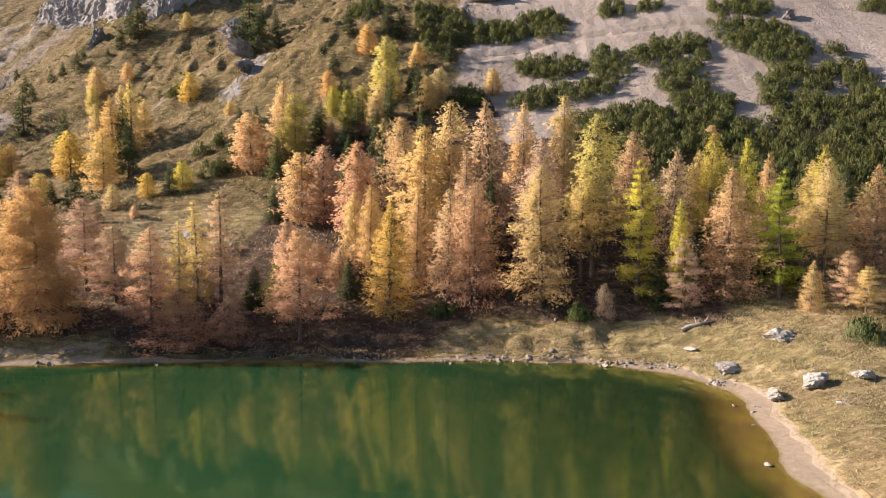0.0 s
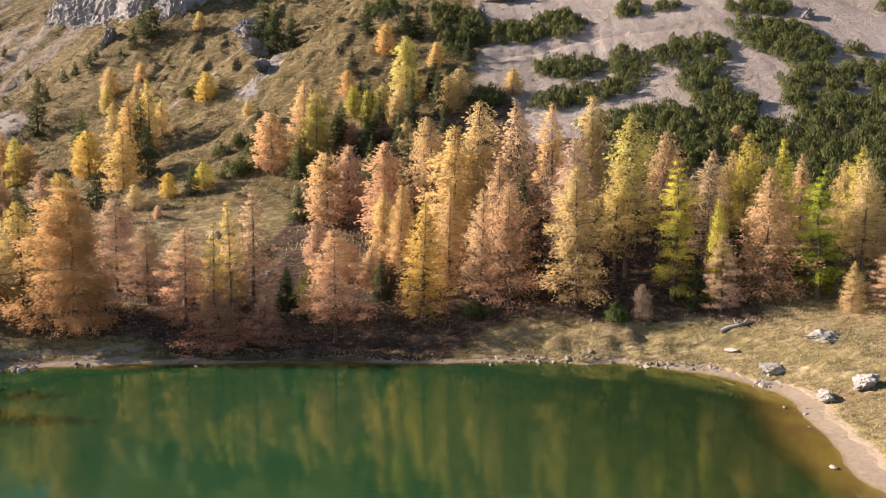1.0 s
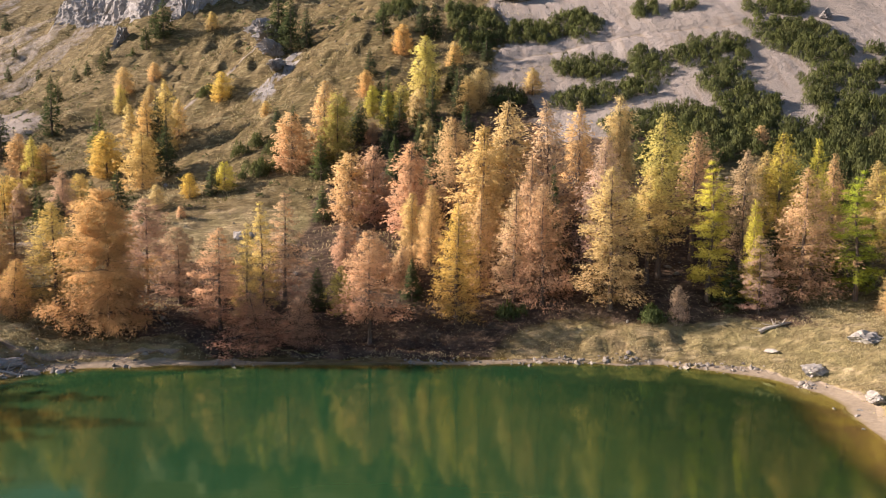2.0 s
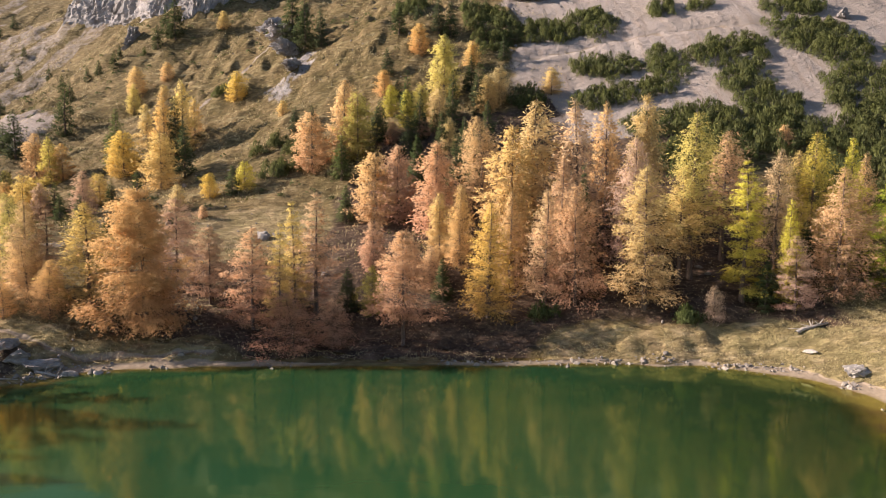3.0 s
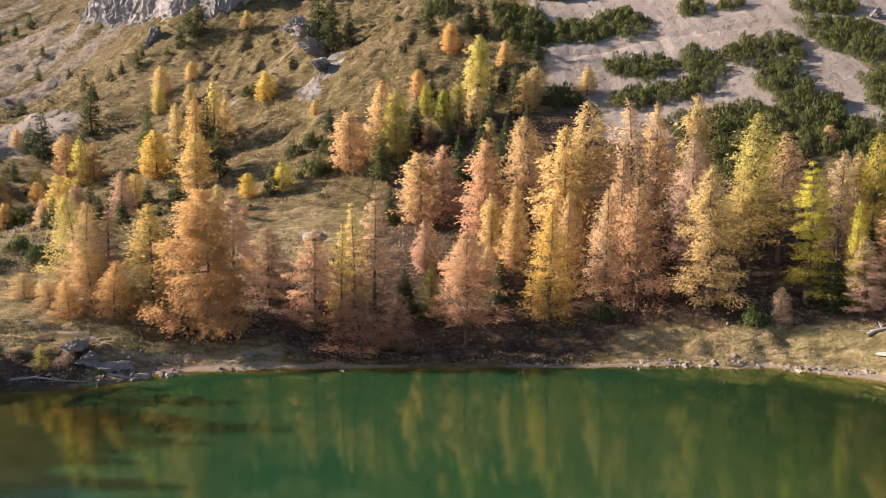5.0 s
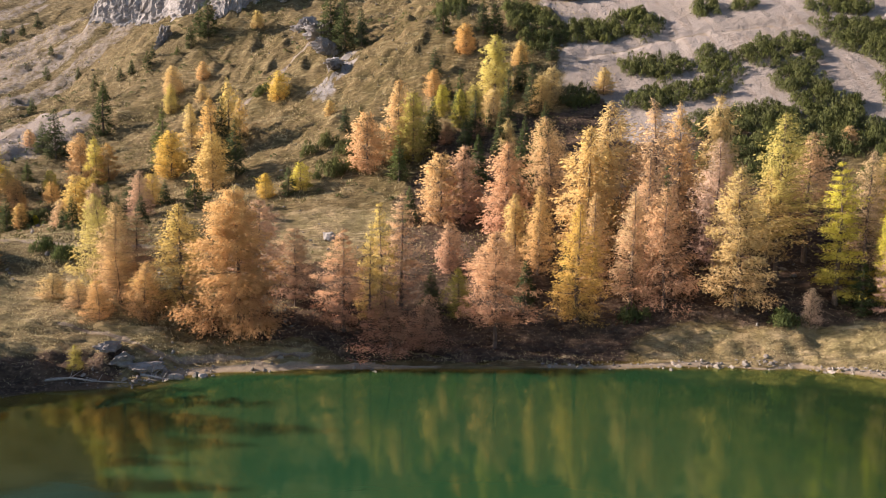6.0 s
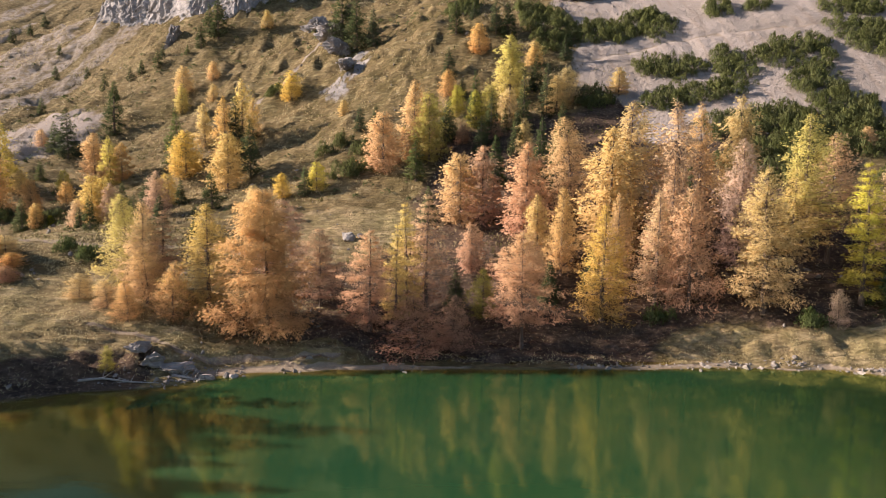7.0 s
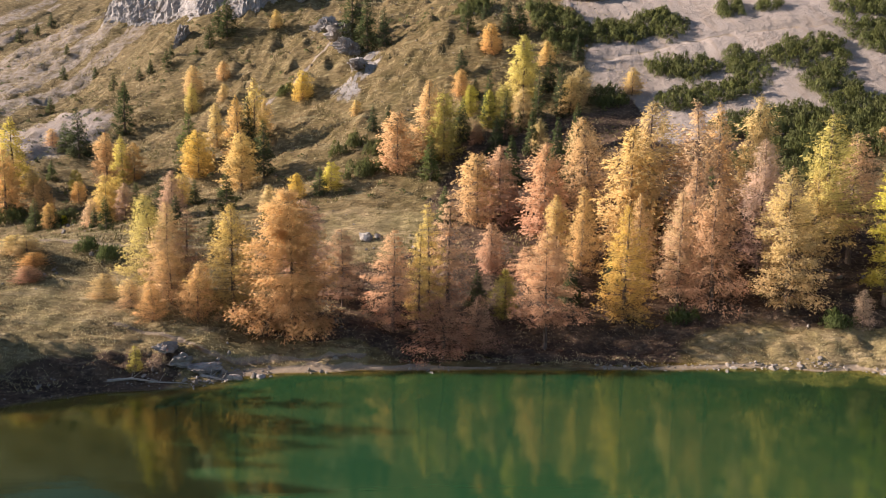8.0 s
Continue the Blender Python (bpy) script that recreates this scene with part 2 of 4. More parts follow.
def line_distance(x, y, line, closed=False):
    best = np.full(np.shape(x), 1e9)
    ends = np.roll(line, -1, axis=0) if closed else line[1:]
    for a, b in zip(line if closed else line[:-1], ends):
        d = b - a
        u = np.clip(((x - a[0]) * d[0] + (y - a[1]) * d[1]) / (d @ d), 0, 1)
        best = np.minimum(best, np.hypot(x - a[0] - u * d[0], y - a[1] - u * d[1]))
    return best


OUTLINE = spline(SHORE, 6)


def shore_distance(x, y):
    """Metres from the waterline, positive on land."""
    x, y = np.asarray(x, float), np.asarray(y, float)
    inside = np.zeros(x.shape, bool)
    for a, b in zip(OUTLINE, np.roll(OUTLINE, -1, axis=0)):
        cross = (a[1] > y) != (b[1] > y)
        inside ^= cross & (x < (b[0] - a[0]) * (y - a[1]) / (b[1] - a[1] + 1e-12) + a[0])
    return np.where(inside, -1, 1) * line_distance(x, y, OUTLINE, True)


def smooth(a, b, v):
    u = np.clip((v - a) / (b - a), 0, 1)
    return u * u * (3 - 2 * u)


def slope_height(x, y):
    xc, yc = np.clip(x, -250, 112), np.clip(y, 55, 325)
    u, v = (xc + 60) / 150, (yc - 160) / 120
    z, k = 0.0, 0
    for i in range(4):
        for j in range(4 - i):
            z = z + LAND[k] * u ** i * v ** j
            k += 1
    for a, b, w in HILLS:
        z = z + w * np.exp(-((xc - a) ** 2 + (yc - b) ** 2) / 1352)
    z = z - 1.8 * np.exp(-(((xc + 16) / 14) ** 2 + ((yc - 86) / 7) ** 2))
    # unseen western knoll, raised to throw shade over the lake's corner
    z = z + 31 * np.exp(-(((x + 117) / 14) ** 2 + ((y - 44) / 19) ** 2))
    return z


def land_height(x, y, d=None):
    x, y = np.asarray(x, float), np.asarray(y, float)
    d = shore_distance(x, y) if d is None else d
    base = slope_height(x, y)
    # the mountain goes on above and the valley behind
    up = np.clip(y - 325, 0, None)
    top = 0.425 + 0.28 * smooth(-0.55, -0.36, np.arctan2(x + 34, np.maximum(y, 1)))
    r = np.hypot(x + 34, y)
    base = base + 0.7 * up + 0.1 * np.clip(x - 112, 0, 200)
    base = np.where(y > 250, np.minimum(base, np.maximum(top * r - 21, 60)), base)
    base = np.where(y > 900, base * smooth(1700, 900, y), base)
    low = np.where(y < 55, smooth(-500, 55, y), 1)
    base = np.maximum(base, 1.2) * low + (1 - low) * (4 + 0.06 * np.abs(y))
    land = base * smooth(0.2, 4.5 + 3.5 * smooth(15, 25, x), d) + 0.07 * np.clip(d, 0, 9) + 0.12 * smooth(0, 0.5, d)
    flat = smooth(1.0, 0.45, np.hypot((x + 15) / 26, (y - 76.5) / 9.5))
    land = land * (1 - flat) + flat * (0.15 + 0.035 * np.clip(d, 0, 12))
    bed = -np.minimum(0.09 * np.abs(d) + 0.018 * d * d, 7)
    return np.where(d > 0, land, bed)


SCREE_PATH = spline([(4.5, 163.5), (17.8, 167.0), (34.0, 170.5), (49.5, 169.5), (64.8, 168.5), (73.9, 167.0)], 4, False)


def value_noise(x, y, scale, seed):
    """Smooth noise from 0 to 1."""
    x, y = np.asarray(x, float) * scale, np.asarray(y, float) * scale
    i, j = np.floor(x).astype(np.int64), np.floor(y).astype(np.int64)
    u, v = x - i, y - j
    u, v = u * u * (3 - 2 * u), v * v * (3 - 2 * v)

    def corner(a, b):
        n = (a * 374761393 + b * 668265263 + seed * 2147483647) & 0xFFFFFFFF
        n = ((n ^ (n >> 13)) * 1274126177) & 0xFFFFFFFF
        return ((n ^ (n >> 16)) & 0xFFFF) / 65535.0

    return (corner(i, j) * (1 - u) + corner(i + 1, j) * u) * (1 - v) + (corner(i, j + 1) * (1 - u) + corner(i + 1, j + 1) * u) * v


def fbm(x, y, scale, seed, octaves=4):
    return sum(0.5 ** k * value_noise(x, y, scale * 2 ** k, seed + k) for k in range(octaves)) / (2 - 0.5 ** (octaves - 1))


def scree_cover(x, y):
    """Where bare scree lies, from 0 to 1."""
    wob = fbm(x, y, 0.05, 77) - 0.5
    edge_y = 131 + 18 * wob - 0.25 * np.clip(x - 40, 0, 60) + 1.2 * np.clip(14 - x, 0, 60)
    return smooth(-3, 5, y - edge_y) * smooth(0, 12, x - 2 + 30 * wob)


def uneven_shore(x, y):
    return shore_distance(x, y) + (fbm(x, y, 0.16, 87, 3) - 0.5) * 2.2 * (np.hypot(np.asarray(x) + 30, np.asarray(y) - 50) < 160)


def ground_height(x, y, d=None):
    """The land with its hummocks, hollows and trodden steps."""
    x, y = np.asarray(x, float), np.asarray(y, float)
    d = uneven_shore(x, y) if d is None else d
    z = land_height(x, y, d)
    far = smooth(110, 200, y)
    rough = (fbm(x, y, 0.06, 3) - 0.5) * (2.0 + 4.6 * far) + (fbm(x, y, 0.4, 9, 3) - 0.5) * (0.8 + 1.7 * far)
    rough = rough + (fbm(x * 0.35 + 0.2 * y, y, 0.25, 21, 3) - 0.5) * (1.0 + 1.4 * far)
    ledge = np.abs(fbm(x * 0.6, y, 0.11, 27, 3) - 0.5)
    rough = rough + smooth(0.10, 0.0, ledge) * 1.6 * far
    loose = scree_cover(x, y)
    track = line_distance(x, y, SCREE_PATH) if np.size(x) else 0
    rough = rough * (1 - 0.8 * loose) + loose * ((fbm(x, y * 0.2, 0.3, 45, 3) - 0.5) * 1.1 - 0.9 * smooth(2.2, 0.4, track) + 0.5 * smooth(3.0, 2.0, np.abs(track - 2.5)) * (fbm(x, y, 0.5, 46) - 0.2))
    return z + rough * smooth(1.0, 12, d) + ((fbm(x, y, 0.5, 31, 4) - 0.5) * 1.5 + (fbm(x * 0.25, y, 0.7, 34, 3) - 0.5) * 1.35 + (fbm(x * 0.5, y, 1.5, 35, 2) - 0.5) * 0.55) * smooth(0.2, 3, d) * smooth(26, 8, d) * (1 - 0.7 * smooth(20, 28, x))


def mesh_object(name, verts, faces, material, parent=None, smooth_shade=False):
    me = bpy.data.meshes.new(name)
    me.from_pydata(verts if isinstance(verts, list) else np.asarray(verts, float).tolist(), [], faces if isinstance(faces, list) else np.asarray(faces).tolist())
    me.materials.append(material)
    if smooth_shade:
        me.polygons.foreach_set("use_smooth", [True] * len(me.polygons))
    ob = new(name, me)
    ob.parent = parent
    return ob


def axis(parts, grow, reach):
    """Coordinates with even steps in the middle and growing ones to the far ends."""
    lo, hi = [], []
    s = parts[0][2]
    v = parts[0][0]
    while v > -reach:
        s *= grow
        v -= s
        lo.append(v)
    mid = np.concatenate([np.arange(a, b, st) for a, b, st in parts])
    s, v = parts[-1][2], parts[-1][1]
    while v < reach:
        hi.append(v)
        s *= grow
        v += s
    return np.concatenate([lo[::-1], mid, hi])


# ---- ground ----
# pine thickets on the scree: middle x, y and half widths
THICKETS = [(49.3, 180.8, 3.8, 4.2), (60.4, 179.2, 3.8, 2.2), (15.5, 176.5, 6.9, 7.0), (28.1, 179.0, 7.5, 8.0), (27.8, 157.0, 9.2, 4.5),
            (42.5, 154.5, 5.3, 6.0), (58.0, 155.8, 11.0, 5.2), (57.5, 142.8, 6.1, 8.2), (29.3, 145.0, 12.4, 4.0), (84.7, 174.5, 8.4, 4.5),
            (82.6, 157.2, 10.3, 11.2), (97.8, 151.0, 3.0, 1), (94.5, 142.2, 6.6, 3.8), (79.5, 137.8, 9.0, 7.2), (80.6, 124.8, 10.8, 9.2),
            (52.3, 124.2, 12.7, 5.8), (119.9, 170.5, 4.2, 2.5), (-1.0, 180.0, 9.0, 12.0), (5.9, 146.5, 4.1, 3.0),
            (-24.2, 192.0, 5.2, 7.5), (75.7, 105.2, 4.6, 12.2), (68.0, 116.5, 8.3, 6.5), (40, 131, 13, 6), (63, 131, 12, 7), (86, 113, 12, 9), (96, 129, 10, 9), (36, 119, 12, 6), (60, 108, 11, 8)]

OPENINGS = [(68.6, 140.6, 4.9, 8.0), (67.3, 130.6, 5.0, 3.4), (45.3, 141.3, 5.2, 4.4), (103, 157, 7, 6)]
PATH_RIGHT = spline([(9, 78.4), (20, 75.8), (30, 74.0), (38, 73.0), (50, 66)], 6, False)
PATH_SHORE = spline([(-74, 73.0), (-66, 72.2), (-61.0, 70.9), (-53.3, 72.8), (-43.5, 74.6)], 6, False)
TRACK_LEFT = spline([(-115, 108), (-98, 99.5), (-88.6, 98), (-75.3, 101.5), (-66, 103), (-56, 103)], 6, False)
GULLY = spline([(-72, 205), (-80, 192), (-88, 181)], 6, False)


def ground_cover(x, y, z, d):
    wob = fbm(x, y, 0.05, 77) - 0.5
    scree = scree_cover(x, y)
    fan = smooth(1.15, 0.6, np.hypot((x + 165) / 28, (y - 195) / 26)) * (0.35 + 0.6 * fbm(x, y, 0.12, 41))
    streak = smooth(3.2, 0.6, line_distance(x, y, GULLY) + 5 * np.abs(fbm(x, y, 0.2, 43) - 0.5)) * 0.62
    left = 0.50 * smooth(-105, -150, x) * smooth(180, 205, y) * smooth(0.53, 0.60, fbm((0.6 * x + 0.8 * y) * 0.16, 0.6 * y - 0.8 * x, 0.075, 55))
    scree = np.maximum.reduce([scree, fan, streak, left])
    # litter under the larches, carried uphill to paint the shaded gap darker
    litter_shade = smooth(-66, -50, x + 8 * wob) * smooth(0.8 + 3.5 * smooth(-38, -46, x), 2.4 + 5 * smooth(-38, -46, x), d) * smooth(138 + 20 * smooth(-38, -26, x), 122 + 20 * smooth(-38, -26, x), y + 20 * wob) * (0.55 + 0.5 * fbm(x, y, 0.1, 13)) * smooth(44, 34, x) * smooth(0, 3, d - 0.2 * np.clip(x, 0, 60))
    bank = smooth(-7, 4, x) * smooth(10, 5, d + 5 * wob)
    litter_shade = litter_shade * (1 - bank)
    # west bank painted dark where the shadow of the woods falls
    litter_shade = np.maximum(litter_shade, 0.8 * smooth(-60, -66, x) * smooth(7.5, 4.5, d + 3 * wob) * (y > 50))
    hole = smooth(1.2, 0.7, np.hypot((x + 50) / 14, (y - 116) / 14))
    litter_shade = litter_shade * (1 - hole)
    gravel = np.maximum(0.85 * smooth(1.0, 0.2, d - 1.2 * (x > 22) + 2.6 * (fbm(x, y, 0.22, 29) - 0.5)) * smooth(-63, -55, x) * (1 - 0.8 * smooth(9, 4, np.abs(x + 21))), 0.42 * smooth(0.7, 0.2, line_distance(x, y, PATH_RIGHT)))
    gravel = np.maximum(gravel, 0.85 * smooth(0.6, 0.2, line_distance(x, y, PATH_SHORE)))
    gravel = np.maximum(gravel, 0.85 * smooth(2.2, 1.0, d + 1.6 * (fbm(x, y, 0.3, 39) - 0.5)) * smooth(-62, -58, x) * smooth(-42, -45, x))
    gravel = np.maximum(gravel, 0.8 * smooth(1.9, 0.8, line_distance(x, y, TRACK_LEFT)))
    gravel = np.where(y < 66, np.maximum(gravel, smooth(3.0, 1.8, d + 2.0 * (fbm(x, y, 0.2, 19) - 0.5)) * (x > 0)), gravel)
    high = smooth(330, 380, y)
    rib = smooth(9, 3, np.hypot((x + 60) / 1.2, (y - 184) / 2.4) - 6 * wob) * smooth(0.42, 0.6, fbm(x, y, 0.2, 61))
    rock = np.maximum(high * smooth(0.52, 0.64, fbm(x, y, 0.02, 5)), 0.9 * rib)
    gravel = np.maximum(gravel, 0.6 * smooth(1.3, 0.3, line_distance(x, y, SCREE_PATH) + 1.5 * (fbm(x, y, 0.4, 23) - 0.5)))
    straw = np.maximum(smooth(16, 26, x) * smooth(24, 14, d), 0.55 * smooth(-54, -64, x) * smooth(40, 25, d)) * smooth(-130, -110, x)
    straw = np.maximum(straw, 1.0 * smooth(6.5, 3.5, d) * smooth(-40, -46, x) * smooth(60, 66, y))
    straw = np.maximum(straw, 0.85 * smooth(1.15, 0.7, np.hypot((x + 47) / 19, (y - 113) / 13) + 0.8 * wob))
    straw = np.maximum(straw, 0.8 * bank * smooth(60, 66, y))
    return scree, litter_shade, gravel, rock, smooth(0.3, -0.4, d), straw


def build_ground():
    gx = axis([(-260, -112, 1.9), (-112, 64, 0.72), (64, 112, 1.5)], 1.17, 2600)
    gy = axis([(38, 62, 1.1), (62, 90, 0.45), (90, 112, 0.8), (112, 200, 1.3), (200, 320, 1.9)], 1.17, 2600)
    x, y = np.meshgrid(gx, gy)
    x, y = x.ravel(), y.ravel()
    d = np.full(x.shape, 400.0)
    near = (np.abs(x) < 300) & (np.abs(y) < 300)
    d[near] = uneven_shore(x[near], y[near])
    z = ground_height(x, y, d)
    nx, ny = len(gx), len(gy)
    i = (np.arange(ny - 1)[:, None] * nx + np.arange(nx - 1)).ravel()
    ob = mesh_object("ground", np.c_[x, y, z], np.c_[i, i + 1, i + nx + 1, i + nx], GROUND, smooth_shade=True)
    for name, v in zip(("scree", "litter_shade", "gravel", "rock", "bed", "straw"), ground_cover(x, y, z, d)):
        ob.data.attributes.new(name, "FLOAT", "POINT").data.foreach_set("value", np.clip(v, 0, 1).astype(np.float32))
    return tagged(ob, "tan autumn meadow slope with pale scree and soil", "ground", kind="structure")


build_ground()


def build_water():
    gx, gy = np.arange(-104, 52, 1.5), np.arange(-72, 82, 1.5)
    x, y = (v.ravel() for v in np.meshgrid(gx, gy))
    nx, ny = len(gx), len(gy)
    i = (np.arange(ny - 1)[:, None] * nx + np.arange(nx - 1)).ravel()
    ob = mesh_object("water", np.c_[x, y, np.zeros(x.shape)], np.c_[i, i + 1, i + nx + 1, i + nx], WATER, smooth_shade=True)
    d = -shore_distance(x, y) + 2.2 * (fbm(x, y, 0.12, 8) - 0.5)
    wide = 1.8 + 7.2 * smooth(12, 28, x) * smooth(72, 58, y) + 5.0 * smooth(-50, -66, x)
    depth = smooth(0.15, 1.0, d / wide)
    ob.data.attributes.new("depth", "FLOAT", "POINT").data.foreach_set("value", depth.astype(np.float32))
    # painted dimming of the water's light, growing eastwards
    east_dim = smooth(-18, 24, x + 14 * (fbm(x, y, 0.05, 12) - 0.5))
    ob.data.attributes.new("east_dim", "FLOAT", "POINT").data.foreach_set("value", east_dim.astype(np.float32))
    return tagged(ob, "calm green lake water mirroring the trees", "water", kind="structure")


build_water()


# ---- trees ----
def tube(points, radii, sides=5):
    """Vertices and faces of a tapered round limb along points."""
    p = np.array(points, float)
    t = np.gradient(p, axis=0)
    t /= np.linalg.norm(t, axis=1)[:, None] + 1e-9
    ref = np.array([0.31, 0.95, 0.05])
    a = np.cross(t, ref)
    a /= np.linalg.norm(a, axis=1)[:, None] + 1e-9
    b = np.cross(t, a)
    ang = np.arange(sides) * 2 * np.pi / sides
    ring = a[:, None] * np.cos(ang)[None, :, None] + b[:, None] * np.sin(ang)[None, :, None]
    v = (p[:, None] + ring * np.array(radii, float)[:, None, None]).reshape(-1, 3)
    f = []
    for i in range(len(p) - 1):
        for k in range(sides):
            q = (k + 1) % sides
            f.append((i * sides + k, i * sides + q, (i + 1) * sides + q, (i + 1) * sides + k))
    f.append(tuple(range((len(p) - 1) * sides, len(p) * sides)))
    return v, f


def join(pieces):
    verts, faces, base = [], [], 0
    for v, f in pieces:
        verts.append(v)
        faces += [tuple(q + base for q in one) for one in f]
        base += len(v)
    return np.concatenate(verts), faces


def tufts(centres, ways, rng, length, width, blades=3, hang=0.25, loose=0.75):
    """Sprays of needles: a few thin blades from each centre, one island each."""
    n = len(centres)
    v = np.empty((n, 1 + 2 * blades, 3))
    v[:, 0] = centres
    for k in range(blades):
        way = ways * 0.75 + rng.normal(0, loose, (n, 3)) + np.array([0, 0, -hang])
        way /= np.linalg.norm(way, axis=1)[:, None] + 1e-9
        side = np.cross(way, rng.normal(0, 1, (n, 3)))
        side /= np.linalg.norm(side, axis=1)[:, None] + 1e-9
        l = length * rng.uniform(0.6, 1.3, (n, 1))
        w = width * rng.uniform(0.6, 1.3, (n, 1))
        tip = centres + way * l
        v[:, 1 + 2 * k] = tip + side * w * 0.5
        v[:, 2 + 2 * k] = tip - side * w * 0.5
    s = 1 + 2 * blades
    base = np.arange(n)[:, None] * s
    f = np.concatenate([np.c_[base, base + 1 + 2 * k, base + 2 + 2 * k] for k in range(blades)])
    return v.reshape(-1, 3), f


def outward(v, f, way, rng, keep=0.45):
    """Turns the blades outwards and rounds their shading, so that a crown is lit as one soft body."""
    way = way / (np.linalg.norm(way, axis=1)[:, None] + 1e-9)
    a, b, c = (v[f[:, k]] for k in range(3))
    n = np.cross(b - a, c - a)
    n /= np.linalg.norm(n, axis=1)[:, None] + 1e-9
    flip = (n * way[f].mean(1)).sum(1) < 0
    f = np.where(flip[:, None], f[:, ::-1], f)
    n[flip] *= -1
    vn = np.zeros_like(v)
    for k in range(3):
        np.add.at(vn, f[:, k], n)
    vn /= np.linalg.norm(vn, axis=1)[:, None] + 1e-9
    vn = way + keep * vn
    return f, vn / (np.linalg.norm(vn, axis=1)[:, None] + 1e-9)


def conifer_meshes(name, seed, height, width, limbs, bunches, per_bunch, bare, blade, droop=0.25, lift=(-0.1, 0.7), cone=0.9, ragged=0.25, hang=0.3, bunch=0.30, thick=0.22, tiers=0, gaps=0.0, low=0.72):
    """A trunk mesh with its limbs and a crown mesh of needle bunches along the limbs, standing at the origin.

    cone: how early the sides draw in to the tip; tiers: limbs gathered in so many whorls; gaps: the share of limbs that are bare."""
    rng = np.random.default_rng(seed)
    bend = rng.normal(0, 0.012, 2)
    zs = np.linspace(-1.2, height, 9)
    trunk = np.c_[bend[0] * zs * np.sin(zs * 0.3), bend[1] * zs * np.cos(zs * 0.25), zs]
    r0 = 0.014 * height + 0.04
    pieces = [tube(trunk, r0 * (1 - 0.95 * np.linspace(0, 1, 9)) * np.r_[1.45, 1.05, np.ones(7)], 7)]
    centres, ways, hearts, sizes = [], [], [], []
    swing = rng.uniform(0, 2 * np.pi, 3)
    for i in range(limbs):
        s = ((i + rng.uniform(0, 0.9)) / limbs) ** 0.92
        if tiers:
            s = min((np.floor(s * tiers) + 0.5 + rng.normal(0, 0.13)) / tiers, 0.99)
        s = max(s, 0.0)
        z0 = height * (bare + (0.985 - bare) * s)
        az = i * 2.399 + rng.normal(0, 0.35)
        prof = np.clip(1 - s ** 1.55, 0, 1) ** cone * (low + (1 - low) * smooth(-0.02, 0.16, s))
        lop = 1 + 0.13 * np.sin(az + swing[0]) + 0.13 * np.sin(2 * az + swing[1] + 5 * s) + 0.11 * np.sin(3 * az + 11 * s + swing[2])
        ln = max(0.5 * width * prof * lop * rng.uniform(1 - ragged, 1 + 0.45 * ragged), 0.05)
        up = lift[0] + (lift[1] - lift[0]) * s + rng.normal(0, 0.12)
        u = np.array([0, 0.45, 1.0])
        flat = np.array([np.cos(az), np.sin(az)])
        px = np.interp(z0, zs, trunk[:, 0]) + flat[0] * ln * u
        py = np.interp(z0, zs, trunk[:, 1]) + flat[1] * ln * u
        pz = z0 + ln * (up * u - droop * u ** 2 + 0.55 * droop * u ** 4)
        if ln > 0.5:
            pieces.append(tube(np.c_[px, py, pz], r0 * 0.22 * (0.35 + 0.65 * (1 - s)) * np.array([1, 0.7, 0.12]), 3))
        if rng.uniform() < gaps * smooth(0.75, 0.3, s):
            continue
        m = max(int(round(bunches * (0.22 + 0.95 * prof) * rng.uniform(0.75, 1.3))), 1)
        t = 1 - rng.uniform(0, 0.86, m) ** 1.25
        side = rng.normal(0, 1, m) * 0.24 * ln * (1.2 - 0.75 * np.abs(t - 0.5))
        heart = np.c_[np.interp(t, u, px) - flat[1] * side, np.interp(t, u, py) + flat[0] * side,
                      np.interp(t, u, pz) - 0.10 * np.abs(side) - np.abs(rng.normal(0, 0.5, m)) * hang * 0.03 * height * (0.3 + 0.7 * prof)]
        small = np.clip(0.34 + 0.8 * ln / (0.3 * width), 0.34, 1.0)
        q = max(int(per_bunch * (0.55 + 0.45 * small)), 4)
        r = bunch * small * rng.uniform(0.7, 1.35, m)
        off = rng.normal(0, 1, (m, q, 3)) * r[:, None, None] * (1.0, 1.0, 0.62)
        off[..., 2] -= np.abs(rng.normal(0, 1, (m, q))) * hang * r[:, None]
        along = np.array([flat[0], flat[1], 0.25 * up])
        centres.append((heart[:, None] + off + along * np.abs(off[..., :1]) * 0.5).reshape(-1, 3))
        hearts.append(np.repeat(heart, q, 0))
        ways.append(np.repeat([along], m * q, 0) + off.reshape(-1, 3) / (np.repeat(r, q)[:, None] + 0.02) * 0.45)
        sizes.append(np.full((m * q, 1), 0.45 + 0.55 * small))
    sizes = np.concatenate(sizes)
    v, f = tufts(np.concatenate(centres), np.concatenate(ways), rng, blade * sizes, blade * thick * sizes, 3, 0.3, 0.5)
    middle = np.interp(v[:, 2], zs, trunk[:, 0]), np.interp(v[:, 2], zs, trunk[:, 1])
    crown_way = np.c_[v[:, 0] - middle[0], v[:, 1] - middle[1], 0.16 * width + 0 * v[:, 2]]
    crown_way /= np.linalg.norm(crown_way, axis=1)[:, None] + 1e-9
    bunch_way = v - np.repeat(np.concatenate(hearts), 7, 0)
    bunch_way /= np.linalg.norm(bunch_way, axis=1)[:, None] + 1e-9
    f, normals = outward(v, f, 0.75 * crown_way + 0.52 * bunch_way + (0, 0, 0.1), rng, 0.24)
    tv, tf = join(pieces)
    out = []
    for tag, vv, ff in ((name + " trunk", tv, tf), (name + " crown", v, f.tolist())):
        me = bpy.data.meshes.new(tag)
